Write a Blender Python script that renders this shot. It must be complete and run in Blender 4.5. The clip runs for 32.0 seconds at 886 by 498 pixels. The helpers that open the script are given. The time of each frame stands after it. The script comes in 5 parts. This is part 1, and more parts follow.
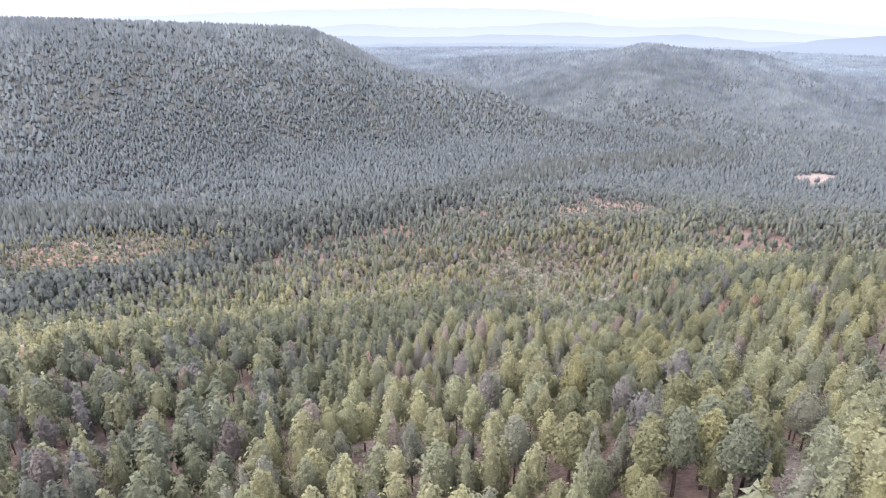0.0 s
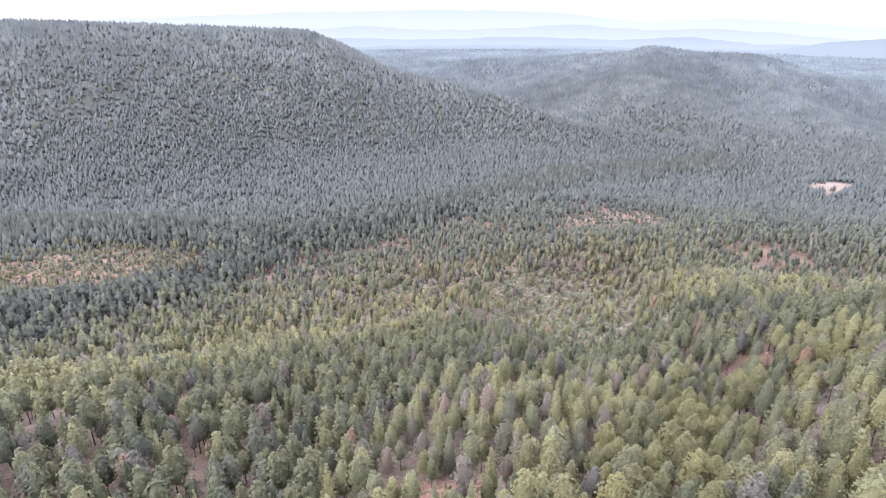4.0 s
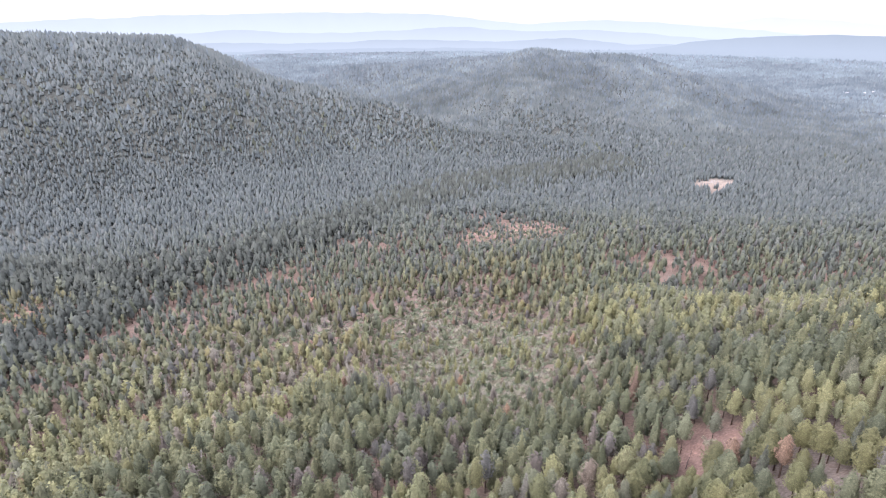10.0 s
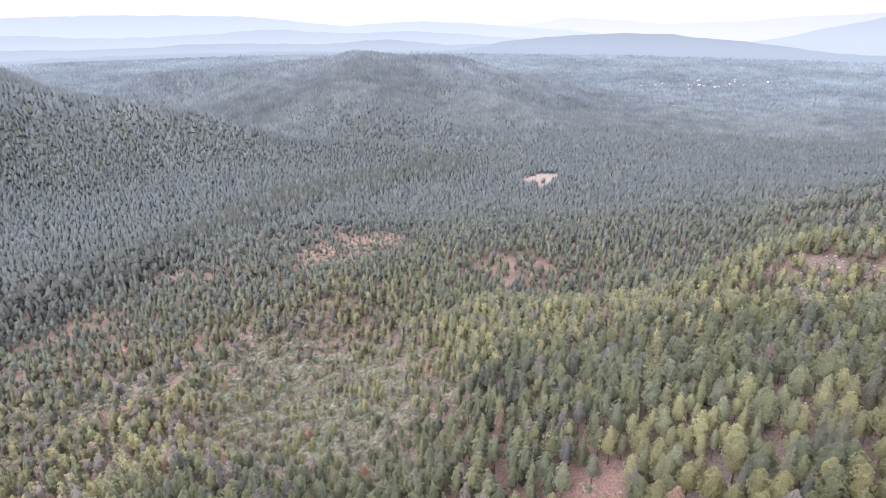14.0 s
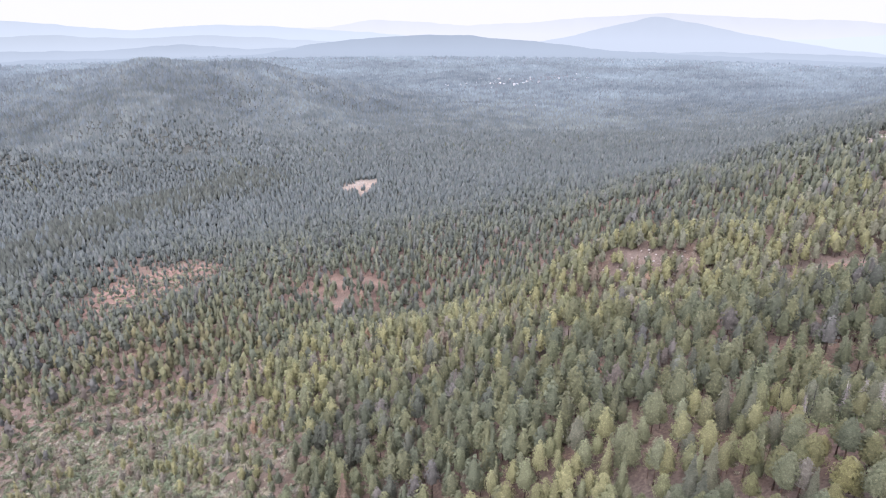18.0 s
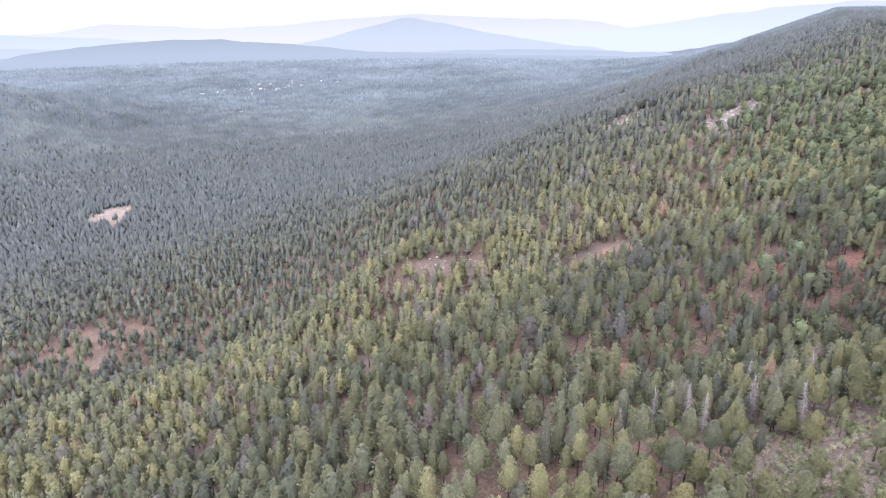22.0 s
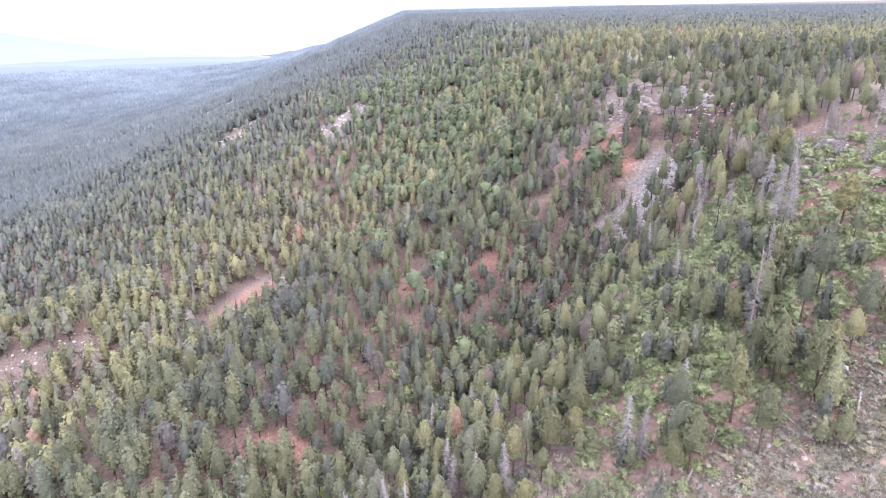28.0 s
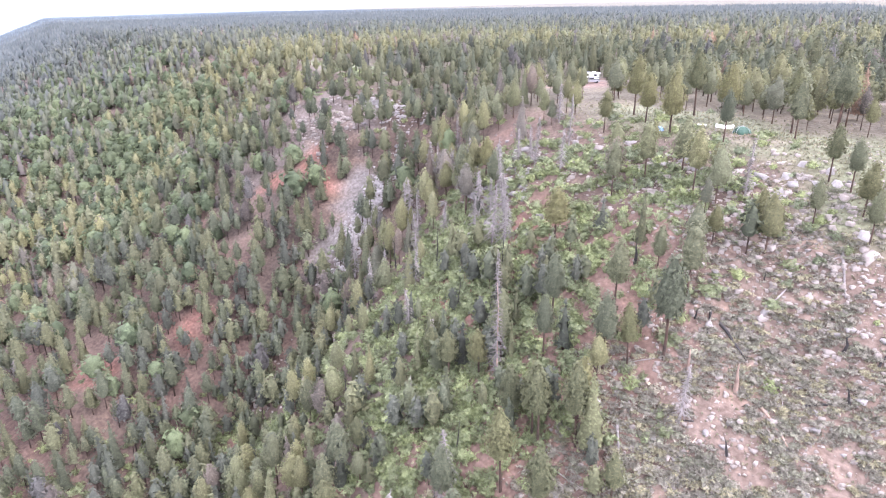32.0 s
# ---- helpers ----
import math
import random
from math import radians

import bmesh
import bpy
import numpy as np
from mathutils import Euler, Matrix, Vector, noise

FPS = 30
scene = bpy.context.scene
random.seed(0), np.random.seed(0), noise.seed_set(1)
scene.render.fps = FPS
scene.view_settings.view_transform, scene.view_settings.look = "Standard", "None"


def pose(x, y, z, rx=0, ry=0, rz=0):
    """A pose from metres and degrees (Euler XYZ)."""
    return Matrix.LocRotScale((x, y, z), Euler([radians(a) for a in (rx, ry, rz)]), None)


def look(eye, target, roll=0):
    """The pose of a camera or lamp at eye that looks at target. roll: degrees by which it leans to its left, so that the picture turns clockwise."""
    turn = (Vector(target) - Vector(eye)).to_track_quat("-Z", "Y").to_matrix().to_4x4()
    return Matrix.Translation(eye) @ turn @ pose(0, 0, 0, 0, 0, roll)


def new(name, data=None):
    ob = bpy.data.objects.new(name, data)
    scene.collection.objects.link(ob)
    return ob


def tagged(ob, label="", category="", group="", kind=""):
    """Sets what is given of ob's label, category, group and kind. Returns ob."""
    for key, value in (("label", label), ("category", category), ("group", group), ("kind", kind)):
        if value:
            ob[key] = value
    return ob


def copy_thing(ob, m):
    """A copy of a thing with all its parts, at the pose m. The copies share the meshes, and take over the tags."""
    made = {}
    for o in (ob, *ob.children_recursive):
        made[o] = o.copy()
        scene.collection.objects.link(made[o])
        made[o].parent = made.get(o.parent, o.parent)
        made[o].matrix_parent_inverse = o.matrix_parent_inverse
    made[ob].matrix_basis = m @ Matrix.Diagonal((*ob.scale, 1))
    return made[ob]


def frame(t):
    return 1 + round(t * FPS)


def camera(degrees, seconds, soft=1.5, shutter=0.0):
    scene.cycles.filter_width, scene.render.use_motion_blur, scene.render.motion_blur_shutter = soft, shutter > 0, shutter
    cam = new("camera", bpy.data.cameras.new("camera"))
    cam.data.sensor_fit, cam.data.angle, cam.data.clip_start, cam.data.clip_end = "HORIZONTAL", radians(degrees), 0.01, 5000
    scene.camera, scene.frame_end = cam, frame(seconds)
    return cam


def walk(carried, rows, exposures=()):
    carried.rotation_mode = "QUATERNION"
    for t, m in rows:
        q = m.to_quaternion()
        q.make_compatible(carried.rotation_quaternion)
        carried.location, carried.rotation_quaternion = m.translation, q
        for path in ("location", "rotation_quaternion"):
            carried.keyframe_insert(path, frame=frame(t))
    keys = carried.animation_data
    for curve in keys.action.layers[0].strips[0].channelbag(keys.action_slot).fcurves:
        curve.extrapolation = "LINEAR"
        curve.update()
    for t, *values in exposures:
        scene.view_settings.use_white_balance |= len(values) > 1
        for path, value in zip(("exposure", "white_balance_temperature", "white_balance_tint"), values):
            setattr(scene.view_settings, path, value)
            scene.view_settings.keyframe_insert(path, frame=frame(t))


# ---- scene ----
# The camera: a drone that flies out over the slope below a mesa and turns to the right.
cam = camera(70.1, 32.0, soft=1.1)
ROWS = (
    (0, 0.0, -0.0, 180.0, 3.98, -22.10, -0.09),
    (1, 0.9, 9.0, 180.1, 3.95, -22.07, -0.11),
    (2, 1.7, 18.3, 180.1, 3.93, -22.01, -0.15),
    (3, 2.7, 28.0, 179.9, 3.92, -22.00, -0.14),
    (4, 3.6, 38.1, 179.9, 3.77, -21.94, -0.07),
    (5, 4.5, 48.7, 180.1, 3.69, -21.88, -0.07),
    (6, 5.5, 59.4, 180.5, 4.22, -21.85, -0.05),
    (7, 6.9, 69.8, 180.8, 6.30, -21.82, -0.09),
    (8, 8.5, 80.0, 181.0, 8.53, -21.80, -0.11),
    (9, 10.5, 89.9, 181.1, 11.07, -21.78, -0.08),
    (10, 12.8, 99.7, 181.1, 13.82, -21.78, -0.06),
    (11, 15.6, 109.3, 181.5, 17.06, -21.77, -0.06),
    (12, 19.0, 118.3, 181.7, 21.05, -21.77, -0.05),
    (13, 23.0, 127.0, 181.7, 25.15, -21.72, -0.02),
    (14, 27.6, 135.0, 181.7, 29.22, -21.66, 0.01),
    (15, 32.6, 142.3, 181.9, 33.30, -21.60, 0.02),
    (16, 37.8, 149.2, 182.1, 37.38, -21.56, 0.04),
    (17, 43.3, 155.6, 182.5, 41.55, -21.51, 0.17),
    (18, 49.1, 161.7, 182.6, 45.99, -21.46, 0.20),
    (19, 55.1, 167.0, 182.6, 51.06, -21.41, 0.13),
    (20, 61.3, 171.4, 182.5, 55.23, -21.36, 0.09),
    (21, 68.0, 175.3, 182.6, 59.57, -21.32, 0.03),
    (22, 74.8, 178.5, 182.5, 66.64, -21.28, -0.00),
    (23, 81.8, 180.9, 182.7, 73.13, -21.26, 0.02),
    (24, 88.9, 182.5, 182.7, 78.13, -21.20, 0.11),
    (25, 96.2, 183.4, 182.4, 82.12, -21.14, 0.23),
    (26, 103.7, 183.4, 182.2, 87.34, -21.05, 0.24),
    (27, 111.3, 182.9, 182.4, 93.58, -21.00, 0.15),
    (28, 118.7, 181.6, 182.9, 100.37, -20.97, -0.02),
    (29, 125.7, 179.5, 183.2, 107.16, -20.96, -0.19),
    (30, 132.4, 176.6, 183.5, 114.01, -20.90, -0.33),
    (31, 138.4, 173.3, 183.8, 121.18, -20.80, -0.37),
    (32, 143.1, 169.9, 184.1, 127.41, -20.66, -0.46),
)
EXPOSURES = ((0, 2.24, 6000, 22.5), (13, 2.05, 6030, 21.5), (20, 1.92, 5980, 21.5), (28, 2.36, 5770, 26), (32, 2.5, 5800, 26))
walk(cam, [(t, pose(x, y, z, 90 + tilt, 0, -turn) @ pose(0, 0, 0, 0, 0, lean)) for t, x, y, z, turn, tilt, lean in ROWS], EXPOSURES)

# ---- light: an overcast sky and a soft, weak sun ----
SUN_HEIGHT, SUN_TURN = radians(48), radians(250)
world = bpy.data.worlds.new("overcast")
scene.world = world
world.use_nodes = True
wn, wl = world.node_tree.nodes, world.node_tree.links
sky = wn.new("ShaderNodeTexSky")
sky.sky_type, sky.sun_disc, sky.sun_elevation, sky.sun_rotation = "NISHITA", False, SUN_HEIGHT, SUN_TURN
sky.air_density, sky.dust_density = 1.0, 4.0
gain = wn.new("ShaderNodeMix")
gain.data_type, gain.blend_type = "RGBA", "MULTIPLY"
gain.inputs[0].default_value = 1.0
gain.inputs[7].default_value = (0.12, 0.12, 0.12, 1)
cloud = wn.new("ShaderNodeMix")
cloud.data_type = "RGBA"
cloud.inputs[0].default_value = 0.82
cloud.inputs[7].default_value = (1.0, 0.99, 0.98, 1)
wl.new(sky.outputs[0], gain.inputs[6])
wl.new(gain.outputs[2], cloud.inputs[6])
wl.new(cloud.outputs[2], wn["Background"].inputs[0])
wn["Background"].inputs[1].default_value = 1.3

sun = new("sun", bpy.data.lights.new("sun", "SUN"))
sun.data.energy, sun.data.angle, sun.data.color = 1.0, radians(24), (1.0, 0.95, 0.88)
sun.matrix_world = look((0, 0, 400), (-400 * math.sin(SUN_TURN), -400 * math.cos(SUN_TURN), 400 - 400 * math.tan(SUN_HEIGHT)))

# ---- the lie of the land (metres) ----


def lattice(ix, iy, seed):
    """A repeatable random number from 0 to 1 for each lattice point."""
    n = (ix.astype(np.int64) * 374761393 + iy.astype(np.int64) * 668265263 + seed * 982451653) & 0x7FFFFFFF
    n = ((n ^ (n >> 13)) * 1274126177) & 0x7FFFFFFF
    return ((n ^ (n >> 16)) & 0xFFFF) / 65535.0


def rough(x, y, size, seed=0, octaves=2):
    """Smooth noise from -1 to 1 with bumps of the given size."""
    total, gainv = 0.0, 1.0
    for o in range(octaves):
        u, v = np.asarray(x, float) / size, np.asarray(y, float) / size
        iu, iv = np.floor(u), np.floor(v)
        fu, fv = u - iu, v - iv
        fu, fv = fu * fu * (3 - 2 * fu), fv * fv * (3 - 2 * fv)
        a, b = lattice(iu, iv, seed + o), lattice(iu + 1, iv, seed + o)
        c, d = lattice(iu, iv + 1, seed + o), lattice(iu + 1, iv + 1, seed + o)
        total = total + gainv * ((a + (b - a) * fu) + ((c + (d - c) * fu) - (a + (b - a) * fu)) * fv - 0.5) * 2
        gainv, size = gainv * 0.5, size * 0.5
    return total


def step(v, lo, hi):
    s = np.clip((v - lo) / (hi - lo), 0, 1)
    return s * s * (3 - 2 * s)


def spot(x, y, cx, cy, rx, ry=None, turn=0):
    """1 at the middle of an oval, falling off smoothly to its rim and beyond."""
    ry = ry or rx
    c, s = math.cos(radians(turn)), math.sin(radians(turn))
    u, v = ((x - cx) * c + (y - cy) * s) / rx, (-(x - cx) * s + (y - cy) * c) / ry
    return np.exp(-(u * u + v * v))


def along(x, y, line):
    """The distance to a polyline of (x, y, value), and the value at its nearest point."""
    best, value = np.full(np.shape(x), 1e9), np.zeros(np.shape(x))
    for (x0, y0, a), (x1, y1, b) in zip(line, line[1:]):
        k = np.clip(((x - x0) * (x1 - x0) + (y - y0) * (y1 - y0)) / ((x1 - x0) ** 2 + (y1 - y0) ** 2), 0, 1)
        d = np.hypot(x - x0 - k * (x1 - x0), y - y0 - k * (y1 - y0))
        value = np.where(d < best, a + k * (b - a), value)
        best = np.minimum(best, d)
    return best, value


RIM = ((-900, -140), (-100, -75), (0, -70), (90, -20), (170, 45), (240, 50), (310, 36), (420, 32), (740, 45), (1200, 25), (2600, -120), (5200, -450))
RAVINE = ((322, 45, 8), (304, 82, 20), (288, 112, 24), (262, 170, 16), (236, 260, 8), (220, 330, 3))
RIDGE = ((-1700, 1450, 155), (-750, 1530, 124), (-237, 1683, 96), (-75, 1660, 18), (217, 1585, -42), (383, 1450, -98), (675, 1290, -126))
KNOLL = ((250, 2350, -40), (620, 2130, -12), (810, 2045, 18), (1050, 1980, 0), (1300, 1850, -62), (1450, 1700, -112))
KNOLL_SPUR = ((810, 2045, 12), (690, 1720, -42), (780, 1430, -110))
KNOLL_EAST = ((1050, 1970, -4), (985, 1640, -66), (1010, 1420, -118))
KNOLL_WEST = ((600, 2150, -10), (470, 1900, -58), (500, 1690, -112))
HILLS = ((RIDGE, 0.5, 0.16, 30, 21), (KNOLL, 0.36, 0.2, 110, 27), (KNOLL_SPUR, 0.4, 0.2, 50, 33), (KNOLL_EAST, 0.42, 0.2, 40, 39), (KNOLL_WEST, 0.42, 0.2, 40, 45))
FLOOR = -126.0


def rim_line(x):
    xs, ys = zip(*RIM)
    return (np.interp(x - 25, xs, ys) + np.interp(x, xs, ys) + np.interp(x + 25, xs, ys)) / 3


def drop(x, y):
    """Metres out from the mesa's rim; negative on its top."""
    return (y - rim_line(x)) * 0.97 + 5 * rough(x, y, 40, 3)


def height(x, y):
    x, y = np.asarray(x, float), np.asarray(y, float)
    d = drop(x, y)
    o = np.maximum(d, 0)
    z = 160 - 0.42 * np.minimum(o, 480) - 0.22 * np.maximum(o - 480, 0)
    z = z - 22 * step(d, 0, 120) * (1 - step(d, 420, 620)) * step(x, 20, 120) * (1 - step(x, 430, 620))
    far, deep = along(x, y, RAVINE)
    z = z - deep * np.exp(-(far / 30) ** 2)
    z = z + 26 * spot(x, y, 398, 328, 45, 60, 40) + 7 * rough(x, y, 120, 5) * step(d, 30, 160)
    z = z + 32 * spot(x, y, -470, 880, 260, 75, -8) + 14 * spot(x, y, -420, 690, 150, 70) + 10 * rough(x, y, 260, 9) * step(d, 500, 800)
    z = FLOOR + 25 * np.logaddexp(0, (z - FLOOR) / 25)
    z = z + np.where(d < 0, 0.022 * -d, 0) + 0.8 * rough(x, y, 18, 11)
    for line, fall, k, soft, seed in HILLS:
        zr, near = np.full(np.shape(x), -999.0), np.full(np.shape(x), 1e9)
        for a, b in zip(line, line[1:]):
            dist, top = along(x, y, (a, b))
            zr, near = np.maximum(zr, top - fall * (np.sqrt(dist ** 2 + soft ** 2) - soft)), np.minimum(near, dist)
        zr = zr + np.minimum(near, 500) * k * rough(x, y, 300, seed) * 0.6
        gully = rough(x + 40 * rough(x, y, 150, seed + 2), 0.4 * y, 120, seed + 4)
        zr = zr - 0.09 * np.minimum(near, 260) * np.exp(-(gully / 0.22) ** 2)
        z = np.where(zr > z - 60, z + 14 * np.logaddexp(0, (zr - z) / 14), z)
    return z
# ---- end of the land ----

# ---- materials ----
def node_material(name, rough_value=0.9):
    m = bpy.data.materials.new(name)
    m.use_nodes = True
    n, l = m.node_tree.nodes, m.node_tree.links
    b = n["Principled BSDF"]
    b.inputs["Roughness"].default_value = rough_value
    b.inputs["Specular IOR Level"].default_value = 0.25
    return m, n, l, b


def noise_fac(n, l, size, detail=4.0, coords="Object"):
    tc, tex = n.new("ShaderNodeTexCoord"), n.new("ShaderNodeTexNoise")
    tex.inputs["Scale"].default_value, tex.inputs["Detail"].default_value = 1.0 / size, detail
    l.new(tc.outputs[coords], tex.inputs["Vector"])
    return tex.outputs["Fac"]


def ramp(n, l, fac, stops):
    r = n.new("ShaderNodeValToRGB")
    while len(r.color_ramp.elements) < len(stops):
        r.color_ramp.elements.new(0.5)
    for e, (p, c) in zip(r.color_ramp.elements, stops):
        e.position, e.color = p, (*c, 1)
    l.new(fac, r.inputs[0])
    return r.outputs[0]


def blend(n, l, kind, fac, a, b):
    m = n.new("ShaderNodeMix")
    m.data_type, m.blend_type = "RGBA", kind
    for v, s in ((fac, m.inputs[0]), (a, m.inputs[6]), (b, m.inputs[7])):
        if isinstance(v, (float, int)):
            s.default_value = v
        elif isinstance(v, tuple):
            s.default_value = (*v, 1)
        else:
            l.new(v, s)
    return m.outputs[2]


def bump(n, l, b, size, strength, distance=0.1):
    bp = n.new("ShaderNodeBump")
    bp.inputs["Strength"].default_value, bp.inputs["Distance"].default_value = strength, distance
    l.new(noise_fac(n, l, size, 6.0), bp.inputs["Height"])
    l.new(bp.outputs[0], b.inputs["Normal"])


def plain(name, dark, light, size=0.5, rough_value=0.85, fine=0.05, strength=0.4, metal=0.0, each=0.25):
    """Two tones mixed by coarse noise, finer grain over them, a little change from object to object, and relief."""
    m, n, l, b = node_material(name, rough_value)
    c = ramp(n, l, noise_fac(n, l, size), ((0.3, dark), (0.7, light)))
    grain = ramp(n, l, noise_fac(n, l, fine), ((0.2, (0.7, 0.7, 0.7)), (0.8, (1.2, 1.2, 1.2))))
    c = blend(n, l, "MULTIPLY", 0.8, c, grain)
    info = n.new("ShaderNodeObjectInfo")
    vary = ramp(n, l, info.outputs["Random"], ((0, (1 - each,) * 3), (1, (1 + each,) * 3)))
    l.new(blend(n, l, "MULTIPLY", 1.0, c, vary), b.inputs["Base Color"])
    b.inputs["Metallic"].default_value = metal
    bump(n, l, b, fine, strength)
    return m


def tinted(name, rough_value=0.8, spread=0.28, glow_through=0.3, lace=0.0, grain=0.5, tone=1.0):
    """Foliage: each plant's tint (far ones with haze painted in), lighter and darker tufts, fine grain; lace: the size
    of the gaps between needles.
    """
    m, n, l, b = node_material(name, rough_value)
    at, geo = n.new("ShaderNodeAttribute"), n.new("ShaderNodeNewGeometry")
    at.attribute_name = "tint"
    vary = ramp(n, l, geo.outputs["Random Per Island"], ((0, (1 - spread,) * 3), (1, (1 + spread,) * 3)))
    c = blend(n, l, "MULTIPLY", 1.0, at.outputs["Color"], vary)
    info = n.new("ShaderNodeObjectInfo")
    own = ramp(n, l, info.outputs["Random"], ((0, (0.8, 0.82, 0.85)), (0.5, (1, 1, 1)), (1, (1.25, 1.2, 1.1))))
    c = blend(n, l, "MULTIPLY", 1.0, c, own)
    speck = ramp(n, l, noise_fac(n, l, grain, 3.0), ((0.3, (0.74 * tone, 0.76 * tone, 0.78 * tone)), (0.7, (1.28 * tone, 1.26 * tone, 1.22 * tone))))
    c = blend(n, l, "MULTIPLY", 1.0, c, speck)
    l.new(c, b.inputs["Base Color"])
    b.inputs["Specular IOR Level"].default_value = 0.15
    tr, mix = n.new("ShaderNodeBsdfTranslucent"), n.new("ShaderNodeMixShader")
    l.new(c, tr.inputs["Color"])
    mix.inputs[0].default_value = glow_through
    out = n["Material Output"]
    l.new(b.outputs[0], mix.inputs[1])
    l.new(tr.outputs[0], mix.inputs[2])
    last = mix.outputs[0]
    if lace:
        gap, hole = n.new("ShaderNodeMixShader"), n.new("ShaderNodeBsdfTransparent")
        cut = ramp(n, l, noise_fac(n, l, lace, 2.0), ((0.45, (0, 0, 0)), (0.475, (1, 1, 1))))
        l.new(cut, gap.inputs[0])
        l.new(hole.outputs[0], gap.inputs[1])
        l.new(last, gap.inputs[2])
        last = gap.outputs[0]
    l.new(last, out.inputs["Surface"])
    return m


def ground_material():
    """Forest floor: the soil's colour by place with far haze painted in, needle litter, pebbles and dry grass."""
    m, n, l, b = node_material("forest_floor", 0.95)
    at = n.new("ShaderNodeAttribute")
    at.attribute_name = "tint"
    patches = ramp(n, l, noise_fac(n, l, 9.0, 6.0), ((0.3, (0.72, 0.7, 0.68)), (0.55, (1, 1, 1)), (0.75, (1.25, 1.18, 1.1))))
    c = blend(n, l, "MULTIPLY", 1.0, at.outputs["Color"], patches)
    litter = ramp(n, l, noise_fac(n, l, 0.9, 8.0), ((0.35, (0.6, 0.56, 0.54)), (0.6, (1.1, 1.1, 1.1)), (0.72, (1.5, 1.45, 1.4))))
    c = blend(n, l, "MULTIPLY", 0.85, c, litter)
    l.new(c, b.inputs["Base Color"])
    bump(n, l, b, 0.8, 0.6, 0.5)
    return m


FOLIAGE = tinted("needles", spread=0.16, grain=0.3)
FAR_FOLIAGE = tinted("far_needles", spread=0.07, grain=14.0)
# toned darker: old woody needles, and the crown's inner shade painted in
BODY = tinted("shaded_inner_needles", spread=0.08, grain=0.35, glow_through=0.2, tone=0.8)
HILL_FOLIAGE = tinted("hill_needles", spread=0.03, grain=55.0)
LEAVES = tinted("leaves", 0.7, 0.2, 0.15, 0.14, 0.2)
FLOOR_MAT = ground_material()
BARK = plain("bark", (0.03, 0.023, 0.02), (0.085, 0.052, 0.038), 1.5, 0.95, 0.15)
CHAR = plain("burnt_bark", (0.012, 0.011, 0.011), (0.04, 0.036, 0.034), 1.0, 0.9, 0.1)
GREY_WOOD = plain("bleached_wood", (0.135, 0.122, 0.116), (0.235, 0.214, 0.206), 1.2, 0.9, 0.12)
RED_WOOD = plain("weathered_wood", (0.15, 0.105, 0.082), (0.27, 0.2, 0.16), 1.2, 0.9, 0.12)
ROCK = plain("sandstone", (0.145, 0.126, 0.112), (0.255, 0.227, 0.206), 1.6, 0.9, 0.12, 0.7)
GREY_ROCK = plain("grey_stone", (0.14, 0.13, 0.124), (0.24, 0.225, 0.215), 1.6, 0.9, 0.12, 0.7)


# ---- building many alike pieces ----
def fill_mesh(name, verts, tris, tint=None, slots=(), mats=(), normals=None):
    """A mesh of triangles from arrays, with a colour for each corner point and a material for each face."""
    me = bpy.data.meshes.new(name)
    verts, tris = np.asarray(verts, np.float32), np.asarray(tris, np.int32)
    me.vertices.add(len(verts))
    me.vertices.foreach_set("co", verts.ravel())
    me.loops.add(len(tris) * 3)
    me.loops.foreach_set("vertex_index", tris.ravel())
    me.polygons.add(len(tris))
    me.polygons.foreach_set("loop_start", np.arange(0, len(tris) * 3, 3, dtype=np.int32))
    for m in mats:
        me.materials.append(m)
    if len(slots):
        me.polygons.foreach_set("material_index", np.asarray(slots, np.int32))
    if tint is not None:
        layer = me.attributes.new("tint", "FLOAT_COLOR", "POINT")
        four = np.ones((len(verts), 4), np.float32)
        four[:, :3] = tint
        layer.data.foreach_set("color", four.ravel())
    me.update(calc_edges=True)
    if normals is not None:
        me.shade_smooth()
        me.normals_split_custom_set_from_vertices(np.asarray(normals, np.float32))
    return me


class Shape:
    """A template of triangles; slot 0 is foliage, slot 1 wood, slot 2 the dense inner foliage."""

    def __init__(self):
        self.v, self.f, self.s, self.m, self.n = [], [], [], [], 0

    def add(self, v, f, slot=0, normals=None):
        v = np.asarray(v, float)
        self.v.append(v)
        self.f.append(np.asarray(f, int) + self.n)
        self.s.append(np.full(len(f), slot))
        self.m.append(unit((v - v.mean(0)) * (1, 1, 0.02)) if normals is None else normals)
        self.n += len(v)
        return self

    def arrays(self):
        return np.concatenate(self.v), np.concatenate(self.f), np.concatenate(self.s)

    def full(self):
        """The same with the way that each corner point faces."""
        return (*self.arrays(), np.concatenate(self.m))


def unit(v):
    return v / (np.linalg.norm(v, axis=-1, keepdims=True) + 1e-9)


def tube(points, radii, sides=5):
    """A tapered limb along a line of points."""
    v, f = [], []
    for i, (p, r) in enumerate(zip(points, radii)):
        p = np.asarray(p, float)
        q = np.asarray(points[min(i + 1, len(points) - 1)], float) - np.asarray(points[max(i - 1, 0)], float)
        q = q / (np.linalg.norm(q) + 1e-9)
        a = np.cross(q, (0.31, 0.95, 0.1) if abs(q[2]) > 0.8 else (0, 0, 1))
        a = a / np.linalg.norm(a)
        b = np.cross(q, a)
        for k in range(sides):
            w = 2 * math.pi * k / sides
            v.append(p + r * (a * math.cos(w) + b * math.sin(w)))
    for i in range(len(points) - 1):
        for k in range(sides):
            a, b = i * sides + k, i * sides + (k + 1) % sides
            f += [(a, b, b + sides), (a, b + sides, a + sides)]
    top = (len(points) - 1) * sides
    f += [(top, top + k, top + k + 1) for k in range(1, sides - 1)]
    return np.array(v), np.array(f)


